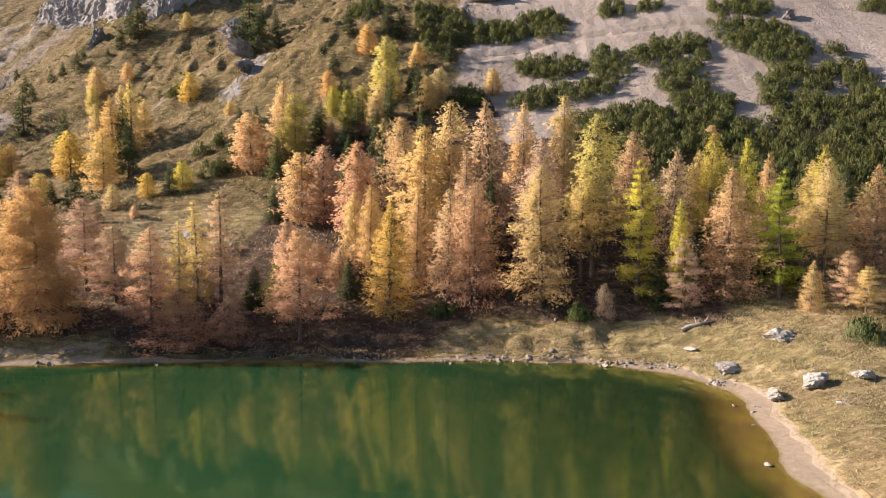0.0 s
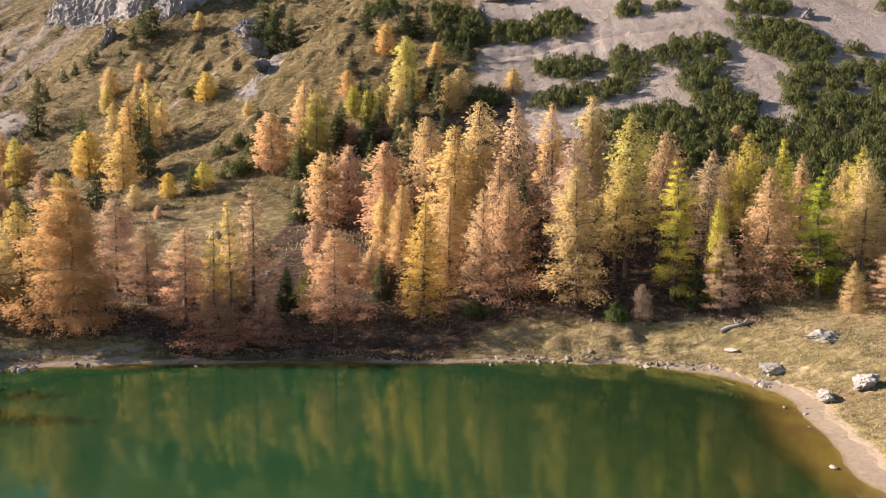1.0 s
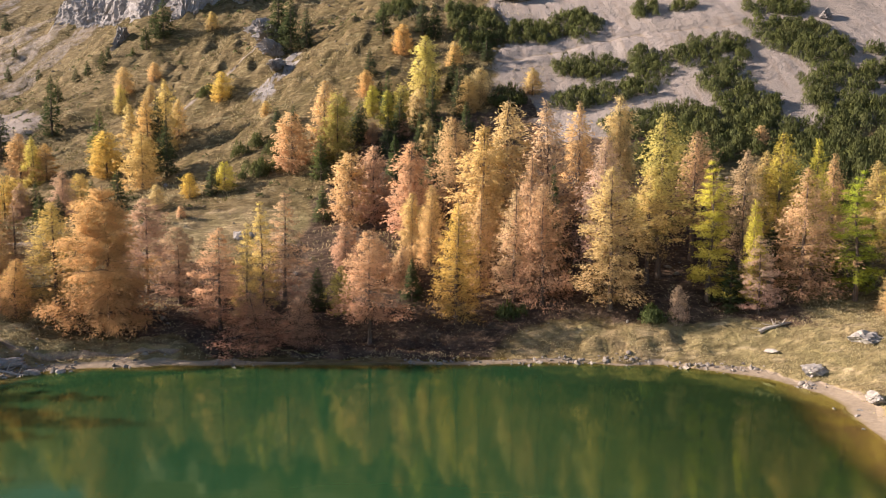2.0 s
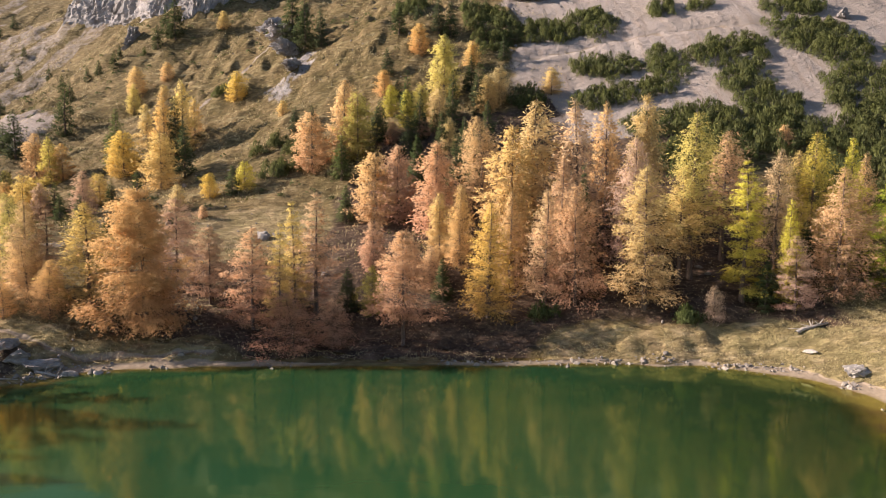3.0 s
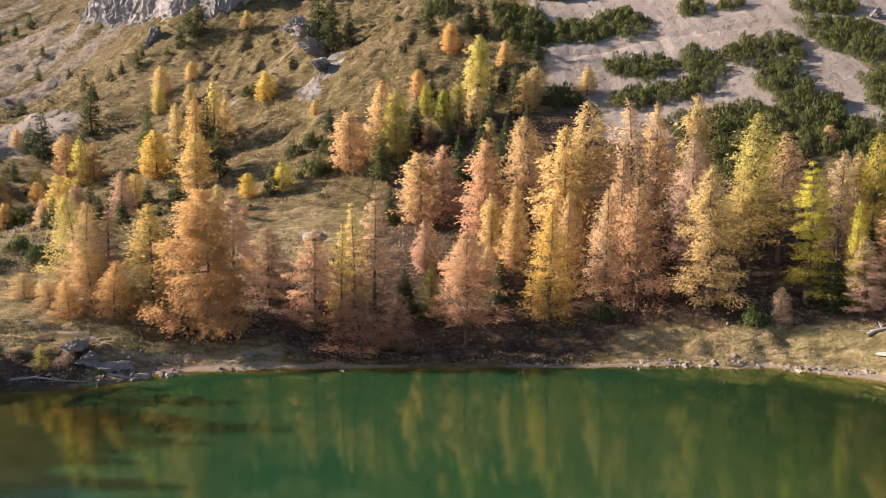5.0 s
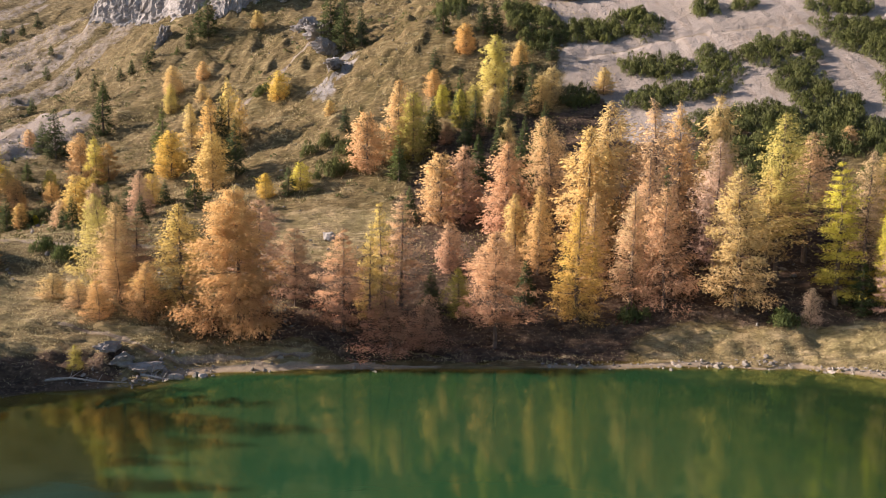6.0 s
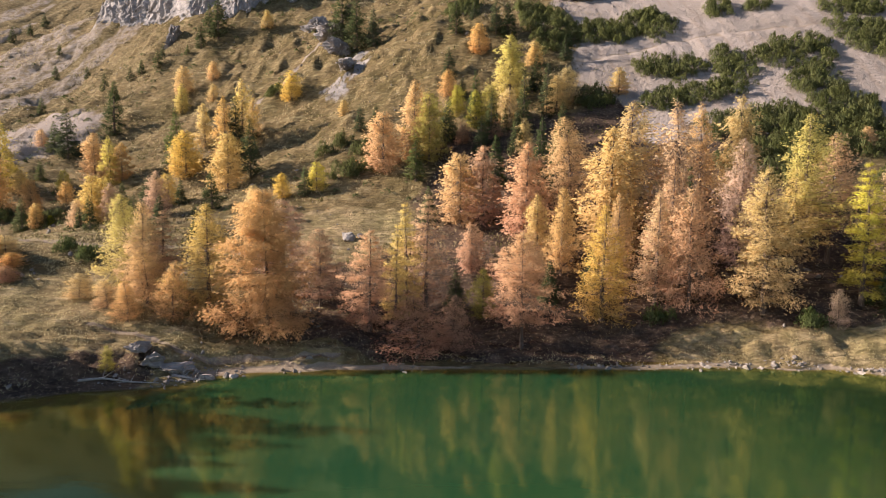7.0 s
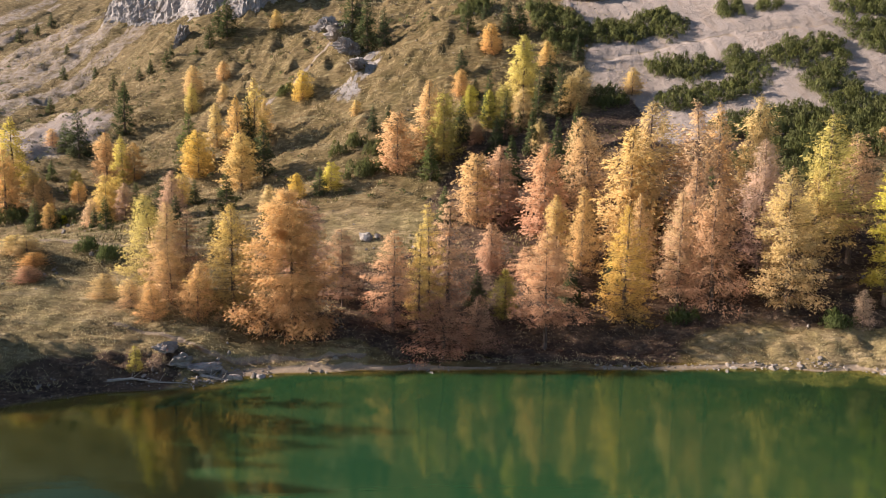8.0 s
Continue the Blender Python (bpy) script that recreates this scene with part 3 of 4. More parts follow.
        me.from_pydata(vv.tolist(), [], ff)
        me.materials.append(None)
        if "crown" in tag:
            me.normals_split_custom_set_from_vertices(normals.tolist())
        out.append(me)
    out[0].polygons.foreach_set("use_smooth", [True] * len(out[0].polygons))
    return (height, width, *out)


FORMS = {
    "near": [
        conifer_meshes("larch full", 11, 17, 6.8, 120, 7, 10, 0.06, 0.30, 0.30, (-0.05, 0.75), 0.85, 0.28, 0.9, 0.30),
        conifer_meshes("larch slim", 12, 17, 5.0, 118, 6, 10, 0.08, 0.27, 0.28, (-0.05, 0.8), 0.85, 0.28, 0.8, 0.27),
        conifer_meshes("larch broad", 13, 15, 7.8, 104, 8, 10, 0.10, 0.30, 0.34, (0.0, 0.7), 0.75, 0.34, 1.0, 0.34),
        conifer_meshes("larch pointed", 14, 18, 6.6, 124, 7, 10, 0.05, 0.29, 0.30, (-0.1, 0.75), 1.05, 0.28, 0.9, 0.29),
        conifer_meshes("larch tall", 17, 18, 5.8, 126, 6.5, 10, 0.07, 0.28, 0.32, (-0.1, 0.8), 0.9, 0.30, 0.9, 0.29),
        conifer_meshes("larch lobed", 18, 17, 6.4, 92, 8, 12, 0.08, 0.30, 0.30, (0.0, 0.75), 0.8, 0.40, 0.8, 0.34),
    ],
    "layered": [
        conifer_meshes("larch thin", 15, 15, 5.2, 70, 6, 12, 0.13, 0.27, 0.24, (-0.15, 0.5), 0.8, 0.40, 0.35, 0.24, 0.2, 15, 0.10),
        conifer_meshes("larch layered", 16, 17, 7.4, 80, 9, 14, 0.10, 0.28, 0.24, (-0.12, 0.5), 0.75, 0.40, 0.4, 0.28, 0.2, 16, 0.12),
        conifer_meshes("larch spread", 19, 14, 7.6, 66, 10, 14, 0.16, 0.28, 0.20, (0.0, 0.5), 0.6, 0.40, 0.4, 0.28, 0.2, 12, 0.10),
    ],
    "stilted": [
        conifer_meshes("larch stilted", 57, 15, 8.0, 74, 10, 13, 0.24, 0.29, 0.22, (-0.12, 0.5), 0.62, 0.40, 0.4, 0.30, 0.22, 12, 0.08),
    ],
    "bare": [
        conifer_meshes("larch bare foot", 51, 18, 6.0, 96, 7, 9, 0.30, 0.28, 0.28, (-0.05, 0.7), 0.75, 0.36, 0.7, 0.29),
        conifer_meshes("larch thin foot", 52, 17, 5.6, 88, 6, 9, 0.24, 0.28, 0.30, (-0.1, 0.7), 0.75, 0.38, 0.7, 0.28, 0.2, 0, 0.15),
    ],
    "airy": [
        conifer_meshes("larch airy", 55, 20, 6.4, 74, 8, 17, 0.07, 0.31, 0.28, (-0.12, 0.6), 0.9, 0.45, 0.5, 0.30, 0.2, 19, 0.30),
    ],
    "hung": [
        conifer_meshes("larch hung", 41, 17, 7.6, 92, 15, 17, 0.10, 0.31, 0.32, (-0.05, 0.4), 0.50, 0.55, 1.3, 0.36, 0.2, 12, 0.12, 0.8),
    ],
    "far": [
        conifer_meshes("far larch full", 21, 12, 4.8, 62, 5, 10, 0.04, 0.41, 0.30, (-0.05, 0.75), 0.8, 0.30, 0.8, 0.28, 0.24),
        conifer_meshes("far larch slim", 22, 13, 4.2, 64, 4.5, 10, 0.04, 0.40, 0.28, (-0.05, 0.8), 0.9, 0.30, 0.8, 0.26, 0.24),
        conifer_meshes("far larch broad", 23, 11, 5.6, 58, 6, 10, 0.06, 0.41, 0.32, (0.0, 0.7), 0.65, 0.36, 0.9, 0.32, 0.24),
        conifer_meshes("far larch lobed", 24, 12, 5.0, 48, 7, 11, 0.05, 0.41, 0.30, (0.0, 0.7), 0.75, 0.42, 0.7, 0.32, 0.24),
    ],
    "spruce": [
        conifer_meshes("spruce full", 31, 12, 4.4, 84, 6, 10, 0.02, 0.36, 0.42, (-0.15, 0.4), 1.25, 0.28, 0.35, 0.24, 0.24, 15),
        conifer_meshes("spruce slim", 32, 13, 3.6, 84, 5, 10, 0.02, 0.34, 0.45, (-0.2, 0.4), 1.2, 0.30, 0.35, 0.22, 0.24, 16),
    ],
    "far spruce": [
        conifer_meshes("far spruce full", 33, 12, 4.4, 62, 5, 8, 0.02, 0.43, 0.42, (-0.15, 0.4), 1.25, 0.30, 0.35, 0.25, 0.26),
        conifer_meshes("far spruce slim", 34, 13, 3.6, 62, 4, 8, 0.02, 0.41, 0.45, (-0.2, 0.4), 1.2, 0.32, 0.35, 0.23, 0.26),
    ],
}
LARCH_WORDS = {
    "straw": "straw-yellow", "gold": "golden yellow", "amber": "amber-coloured", "orange": "bright orange", "peach": "peach-coloured",
    "salmon": "salmon-pink", "pink": "faded pink", "yolk": "yellow-green", "olive": "olive-yellow", "lime": "bright lime-yellow", "green": "still green",
    "rust": "rusty brown", "brick": "russet red-brown"}
tree_rng = random.Random(5)


def stand_tree(name, form, x, y, height, width, needles, label, group):
    h0, w0, trunk, crown = form
    base = new(name)
    base.empty_display_size = 0.5
    z = float(ground_height(x, y))
    base.matrix_world = pose(x, y, z - 0.1, 0, 0, tree_rng.uniform(0, 360)) @ Matrix.Diagonal((width / w0, width / w0, height / h0, 1))
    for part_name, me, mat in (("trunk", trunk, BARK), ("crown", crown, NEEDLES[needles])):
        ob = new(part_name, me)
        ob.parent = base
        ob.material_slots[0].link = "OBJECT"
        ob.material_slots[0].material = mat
    return tagged(base, label, "tree", group)


def larch(x, y, height, width, colour, kind=""):
    kind = kind or ("near" if y < 98 and x > -86 else "far")
    forms = FORMS[kind]
    width = min(width, 0.62 * height) if y > 120 else width
    slim = width / height
    order = sorted(forms, key=lambda f: abs(f[1] / f[0] - slim) + tree_rng.uniform(0, 0.12))
    size = "tall" if height > 14 else "young" if height < 6 else "slender" if slim < 0.3 else "spreading"
    return stand_tree("larch_tree", order[0], x, y, height, width * (1.08 if width > 8 else 1.16), colour,
                      f"{size} larch tree with {LARCH_WORDS[colour]} autumn needles", "larches on the lakeside slope")


def spruce(x, y, height, width, tone):
    width = min(width, 0.40 * height + 0.4)
    form = FORMS["spruce" if -86 < x and y < 125 else "far spruce"][0 if width / height > 0.33 else 1]
    size = "tall" if height > 12 else "small" if height < 6 else "pointed"
    return stand_tree("spruce_tree", form, x, y, height, width * 1.1, tone,
                      f"{size} {'dark green' if tone == 'dark' else 'green'} spruce tree on the grassy slope", "spruces on the slope")


larch(51.7, 71.0, 6.0, 3.7, "straw", "layered")
larch(50.7, 73.0, 7.6, 3.5, "peach", "layered")
larch(46.8, 73.9, 6.7, 3.0, "straw")
larch(-70.2, 74.9, 5.3, 3.2, "amber")
larch(-33.7, 75.2, 8.0, 8.1, "brick")
larch(-64.8, 75.8, 8.0, 4.2, "amber")
larch(-73.9, 76.9, 4.1, 3.1, "peach")
larch(44.9, 78.0, 17.6, 5.4, "green", "airy")
larch(-69.2, 78.0, 7.7, 4.6, "amber")
larch(-53.2, 76.6, 19.4, 9.4, "amber", "hung")
larch(15.2, 93.2, 21.0, 8.0, "pink")
larch(-7.2, 113.0, 18.7, 11.4, "peach", "near")
larch(-33.0, 87.0, 18.1, 6.4, "salmon", "layered")
larch(-35.8, 85.4, 17.8, 4.6, "gold", "layered")
larch(-68.2, 66.6, 3.2, 1.6, "olive")
larch(-13.0, 131.5, 8.2, 3.6, "straw")
larch(54.9, 122.2, 4.6, 3.4, "peach")
larch(-57.0, 160.3, 4.4, 3.6, "straw")
larch(32.6, 78.8, 10.8, 4.7, "pink", "layered")
larch(-61.5, 78.9, 14.9, 7.0, "gold")
larch(-78.6, 79.0, 3.6, 3.5, "straw")
larch(22.1, 79.1, 5.4, 2.5, "pink", "near")
larch(-29.2, 79.3, 7.9, 4.6, "rust")
larch(58.7, 79.8, 15.9, 6.5, "peach")
larch(32.2, 79.9, 15.1, 3.1, "lime")
larch(38.9, 80.0, 18.6, 7.6, "peach")
larch(-70.6, 80.0, 12.8, 5.5, "peach")
spruce(29.5, 80.2, 7.4, 4.2, "dark")
larch(-40.5, 81.1, 14.5, 6.6, "salmon", "layered")
spruce(48.2, 81.3, 5.0, 4.7, "dark")
larch(-68.5, 81.3, 11.7, 4.8, "rust", "layered")
larch(-37.0, 82.2, 15.2, 3.8, "gold", "layered")
larch(27.6, 82.8, 20.2, 6.6, "lime", "airy")
larch(13.8, 82.6, 20.3, 9.1, "straw")
larch(-74.1, 82.7, 13.5, 6.2, "yolk")
larch(-91.1, 82.9, 2.3, 3.3, "rust")
larch(-19.8, 81.0, 16.0, 9.0, "salmon", "stilted")
larch(56.1, 83.3, 10.1, 4.8, "straw", "layered")
spruce(37.6, 85.1, 8.9, 4.1, "dark")
spruce(45.9, 85.1, 5.2, 4.1, "dark")
larch(43.7, 85.6, 20.0, 4.8, "lime")
larch(-7.7, 85.6, 17.0, 7.6, "gold")
larch(33.6, 86.0, 19.7, 5.6, "peach", "bare")
larch(4.8, 85.7, 17.9, 8.6, "salmon")
larch(-48.3, 86.2, 11.9, 6.2, "rust", "layered")
larch(20.9, 88.6, 17.6, 6.2, "straw", "bare")
larch(-24.7, 86.9, 7.8, 3.6, "olive")
larch(39.2, 86.9, 21.1, 5.8, "yolk", "bare")
larch(52.4, 82.0, 19.0, 4.4, "yolk", "bare")
larch(51.6, 79.4, 18.0, 4.8, "straw", "bare")
larch(0.9, 88.1, 17.3, 5.2, "peach")
larch(-95.5, 89.0, 3.5, 3.6, "straw")
spruce(-28.7, 89.0, 6.9, 3.6, "dark")
larch(-54.3, 89.1, 14.4, 7.7, "rust", "layered")
spruce(60.6, 89.3, 12.7, 4.7, "dark")
larch(3.4, 89.6, 20.4, 8.0, "salmon")
larch(22.9, 89.6, 25.2, 8.6, "yolk", "bare")
larch(38.6, 89.4, 17.8, 4.6, "straw", "bare")
spruce(-14.4, 90.1, 6.8, 3.8, "dark")
larch(-4.0, 91.6, 15.6, 5.6, "peach")
spruce(-7.5, 92.9, 6.1, 3.2, "dark")
larch(51.1, 93.0, 14.4, 3.7, "peach")
larch(-16.4, 93.2, 7.0, 4.5, "peach")
spruce(7.6, 93.7, 17.1, 2.7, "dark")
larch(29.5, 93.6, 20.4, 7.4, "peach", "bare")
larch(58.5, 94.2, 12.2, 4.7, "straw")
larch(-20.3, 94.5, 6.4, 5.4, "salmon", "layered")
larch(-11.7, 95.4, 14.4, 5.0, "amber")
larch(-25.9, 98.2, 8.5, 4.3, "rust")
larch(7.4, 98.4, 25.8, 8.0, "peach")
larch(-3.1, 98.9, 22.5, 9.8, "straw")
larch(-14.9, 100.2, 11.4, 4.3, "straw")
larch(21.6, 107.0, 21.0, 6.4, "straw")
larch(14.4, 106.0, 21.6, 6.0, "amber")
larch(1.0, 102.5, 25.1, 10.8, "straw")
larch(-15.5, 108.0, 17.2, 7.4, "salmon")
spruce(-36.6, 131.3, 10.0, 6.4, "mid")
spruce(-33.4, 117.0, 7.5, 4.4, "mid")
larch(-23.0, 114.5, 14.8, 6.8, "salmon")
larch(-27.3, 114.7, 13.7, 7.5, "amber")
spruce(-69.2, 118.9, 3.8, 3.4, "dark")
spruce(-11.8, 119.1, 12.7, 4.1, "dark")
spruce(-86.9, 119.3, 6.4, 4.6, "dark")
spruce(-8.0, 121.0, 13.4, 3.5, "dark")
larch(-63.1, 121.0, 2.8, 3.5, "peach")
larch(-70.5, 126.3, 5.4, 4.6, "straw")
spruce(-83.3, 127.0, 2.5, 3.6, "dark")
spruce(-80.4, 129.4, 8.7, 5.0, "dark")
spruce(-60.9, 132.0, 6.6, 5.1, "mid")
larch(-66.1, 132.7, 5.7, 4.3, "gold")
larch(-58.8, 134.0, 6.6, 4.6, "yolk")
spruce(-22.2, 134.6, 8.9, 5.9, "dark")
larch(-33.8, 136.5, 16.0, 7.4, "olive")
spruce(-90.0, 136.3, 5.9, 4.7, "dark")
larch(-110.5, 136.6, 11.4, 5.8, "gold")
larch(-44.2, 136.8, 13.6, 7.6, "amber")
spruce(-98.2, 137.5, 8.1, 5.3, "dark")
larch(-18.8, 137.8, 4.8, 6.6, "rust")
spruce(-119.0, 138.0, 1.8, 3.4, "mid")
larch(-93.9, 138.5, 7.6, 5.6, "gold")
larch(-26.2, 139.2, 5.2, 8.0, "rust")
larch(-37.2, 139.3, 18.3, 8.3, "amber")
spruce(-105.0, 139.3, 7.6, 4.8, "mid")
larch(-109.7, 139.6, 9.0, 5.6, "gold")
spruce(-16.5, 140.5, 5.7, 5.4, "dark")
larch(-126.2, 140.9, 6.3, 3.2, "amber")
spruce(-130.2, 141.5, 7.9, 5.4, "mid")
larch(-15.3, 141.9, 9.1, 6.8, "straw")
spruce(-30.1, 142.3, 8.4, 8.2, "dark")
larch(-124.3, 142.8, 2.6, 2.7, "lime")
larch(-81.8, 143.2, 13.8, 9.6, "gold")
larch(-3.8, 144.3, 9.1, 5.8, "straw")
larch(-19.4, 144.5, 9.2, 5.3, "yolk")
spruce(-77.4, 146.4, 13.7, 5.0, "dark")
larch(-0.9, 147.3, 8.8, 4.8, "straw")
larch(-22.9, 144.0, 9.4, 3.8, "olive")
larch(12.1, 149.0, 6.8, 7.4, "straw")
larch(-27.4, 149.6, 8.2, 3.9, "olive")
larch(-14.3, 150.7, 15.8, 6.9, "yolk")
spruce(-51.4, 151.0, 6.4, 3.8, "dark")
larch(-134.5, 151.2, 9.0, 4.3, "amber")
spruce(-8.6, 151.9, 4.6, 6.7, "dark")
larch(-144.8, 152.0, 17.7, 7.3, "amber")
spruce(-47.7, 153.0, 4.5, 3.5, "dark")
spruce(-25.9, 153.4, 5.9, 5.0, "dark")
larch(-96.3, 153.8, 12.1, 7.4, "gold")
larch(-127.5, 154.2, 5.8, 4.4, "amber")
larch(-29.4, 154.6, 7.0, 5.6, "amber")
larch(-118.0, 158.0, 13.6, 4.2, "yolk")
larch(-87.9, 158.8, 16.5, 5.2, "amber")
larch(-115.6, 159.4, 10.3, 4.9, "amber")
spruce(-85.3, 159.5, 15.7, 5.5, "dark")
spruce(-100.9, 159.5, 16.3, 5.5, "mid")
spruce(-12.8, 159.9, 3.5, 6.7, "dark")
larch(-143.5, 160.8, 6.1, 6.5, "straw")
larch(-6.9, 160.9, 6.7, 4.6, "gold")
larch(-133.6, 163.0, 6.4, 3.3, "olive")
spruce(-29.4, 161.4, 7.3, 4.9, "dark")
larch(-84.3, 161.5, 19.2, 5.6, "gold")
larch(-124.2, 161.8, 14.5, 6.5, "orange")
larch(-149.5, 162.0, 20.8, 7.1, "yolk")
spruce(1.7, 163.3, 6.8, 4.7, "dark")
larch(-82.8, 166.1, 10.5, 3.8, "straw")
larch(-96.2, 166.3, 12.6, 4.8, "straw")
larch(-20.9, 168.2, 8.8, 8.1, "amber")
spruce(-143.8, 169.0, 5.9, 3.6, "mid")
spruce(-12.6, 174.0, 10.0, 7.3, "dark")
larch(-75.2, 178.6, 9.0, 5.8, "gold")
spruce(-21.9, 179.9, 6.2, 6.9, "dark")
spruce(-142.6, 180.0, 14.8, 7.0, "dark")
spruce(-148.6, 183.3, 9.9, 4.6, "mid")
larch(-153.4, 184.8, 5.4, 6.4, "peach")
spruce(-52.4, 189.4, 12.3, 4.2, "dark")
spruce(-58.0, 192.1, 17.4, 7.7, "dark")
spruce(-135.8, 193.6, 17.0, 5.6, "dark")
larch(-105.1, 196.6, 5.9, 5.6, "straw")
spruce(-63.7, 199.1, 18.8, 7.6, "dark")
larch(-117.2, 201.1, 10.0, 3.9, "yolk")
larch(-118.9, 206.6, 10.3, 5.9, "straw")
larch(-109.7, 209.5, 6.8, 5.2, "amber")
spruce(-147.7, 216.0, 8.4, 3.7, "dark")
spruce(-135.3, 223.5, 7.2, 5.6, "dark")
spruce(-125.3, 225.7, 3.9, 4.3, "mid")
spruce(-156.5, 225.8, 7.0, 3.0, "dark")
spruce(-146.9, 225.9, 5.3, 3.2, "dark")
spruce(-142.7, 226.1, 5.7, 4.1, "dark")
spruce(-120.6, 226.6, 9.0, 4.6, "dark")
larch(-95.9, 226.8, 6.9, 6.5, "straw")
spruce(-135.1, 227.2, 5.7, 4.4, "dark")
spruce(-114.6, 228.0, 16.5, 6.2, "dark")
spruce(-183.9, 231.2, 6.7, 4.4, "mid")
spruce(-118.6, 230.5, 12.0, 5.0, "dark")
spruce(-177.4, 250.7, 5.4, 2.4, "dark")
spruce(-193.7, 255.9, 6.4, 3.2, "mid")
spruce(-201.0, 270.6, 5.2, 5.7, "mid")
spruce(-243.2, 301.2, 7.8, 4.3, "dark")
spruce(-235.0, 302.4, 6.3, 4.9, "dark")
spruce(-233.7, 311.7, 8.1, 6.0, "dark")

# young growth round the edge of the western meadow
larch(-111.5, 132.3, 6.3, 3.2, "peach")
spruce(-102.3, 121.8, 7.5, 2.8, "dark")
larch(-92.0, 129.0, 10.2, 4.4, "rust")
larch(-105.1, 134.5, 8.8, 3.8, "rust")
spruce(-144.3, 153.1, 5.2, 3.8, "dark")
larch(-97.7, 90.0, 3.0, 4.2, "straw")
larch(-92.7, 86.3, 2.2, 3.3, "amber")
spruce(-75.9, 109.2, 3.2, 3.7, "dark")
spruce(-89.6, 94.6, 2.1, 1.6, "dark")
larch(-101.3, 158.3, 7.2, 2.4, "straw")
spruce(-96.0, 127.0, 6.0, 3.2, "dark")
spruce(-108.5, 128.5, 4.6, 2.8, "dark")
# dark spruces between the larches below the scree
spruce(-23.2, 144.9, 13.5, 3.8, "dark")
spruce(-19.8, 137.9, 11.5, 3.6, "dark")
spruce(-15.9, 174.2, 10.1, 4.2, "dark")
spruce(-12.3, 139.1, 14.4, 3.9, "dark")
spruce(-10.0, 127.2, 11.3, 3.8, "dark")
spruce(-6.2, 144.1, 12.7, 4.0, "dark")
spruce(-4.8, 132.2, 10.4, 3.5, "dark")
spruce(-19.8, 124.9, 11.1, 4.0, "dark")
spruce(-29.3, 143.0, 9.9, 4.0, "dark")
spruce(-14.7, 132.1, 9.8, 3.5, "dark")
spruce(-7.4, 152.8, 9.0, 3.7, "dark")
spruce(-27.2, 175.3, 9.9, 3.9, "dark")


# woods added out of view on the west bank, to shade the lake's corner
spruce(-96, 63, 20, 8.5, "dark")
spruce(-99, 59, 19, 9, "dark")
spruce(-102, 67, 16, 8, "dark")
spruce(-97, 55, 16, 9, "dark")
spruce(-98, 51, 13, 8, "dark")
spruce(-101, 47, 10, 7, "dark")
spruce(-104, 60, 17, 7, "dark")
spruce(-108, 66, 15, 6.5, "dark")
larch(-103, 64.5, 14, 6.5, "amber")
spruce(-112, 58, 18, 7, "dark")
# low trees added on the unseen knoll, to darken its mirror image
bank_rng = random.Random(12)
for i in range(16):
    x, y = -113 + 11 * bank_rng.random(), 37 + 1.6 * i + bank_rng.uniform(-1, 1)
    if i % 4 == 3:
        larch(x, y, bank_rng.uniform(5, 7), 4.0, "rust")
    else:
        spruce(x, y, bank_rng.uniform(5, 7), 4.0, "dark")
spruce(-105, 54, 17, 9, "dark")


# ---- dwarf pines ----
def clump_mesh(seed, shoots=68):
    """One rounded cushion of upright pine shoots, one metre across and high."""
    rng = np.random.default_rng(seed)
    az, lift = rng.uniform(0, 2 * np.pi, shoots), rng.uniform(0, 1, shoots) ** 0.8
    flat = np.sqrt(np.clip(1 - lift ** 2, 0, 1)) * rng.uniform(0.8, 1.1, shoots)
    way = np.stack([np.cos(az) * flat, np.sin(az) * flat, lift], -1)
    v, f = tufts(way * rng.uniform(0.7, 1.0, (shoots, 1)), way * 0.5 + (0, 0, 1.0), rng, 0.31, 0.075, 3, 0.0, 0.45)
    f, normals = outward(v, f, np.repeat(way, 7, 0) + (0, 0, 0.15), rng, 0.35)
    me = bpy.data.meshes.new("pine clump")
    me.from_pydata(v.tolist(), [], f.tolist())
    me.materials.append(None)
    me.normals_split_custom_set_from_vertices(normals.tolist())
    return me


CLUMPS = [clump_mesh(300 + k) for k in range(10)]


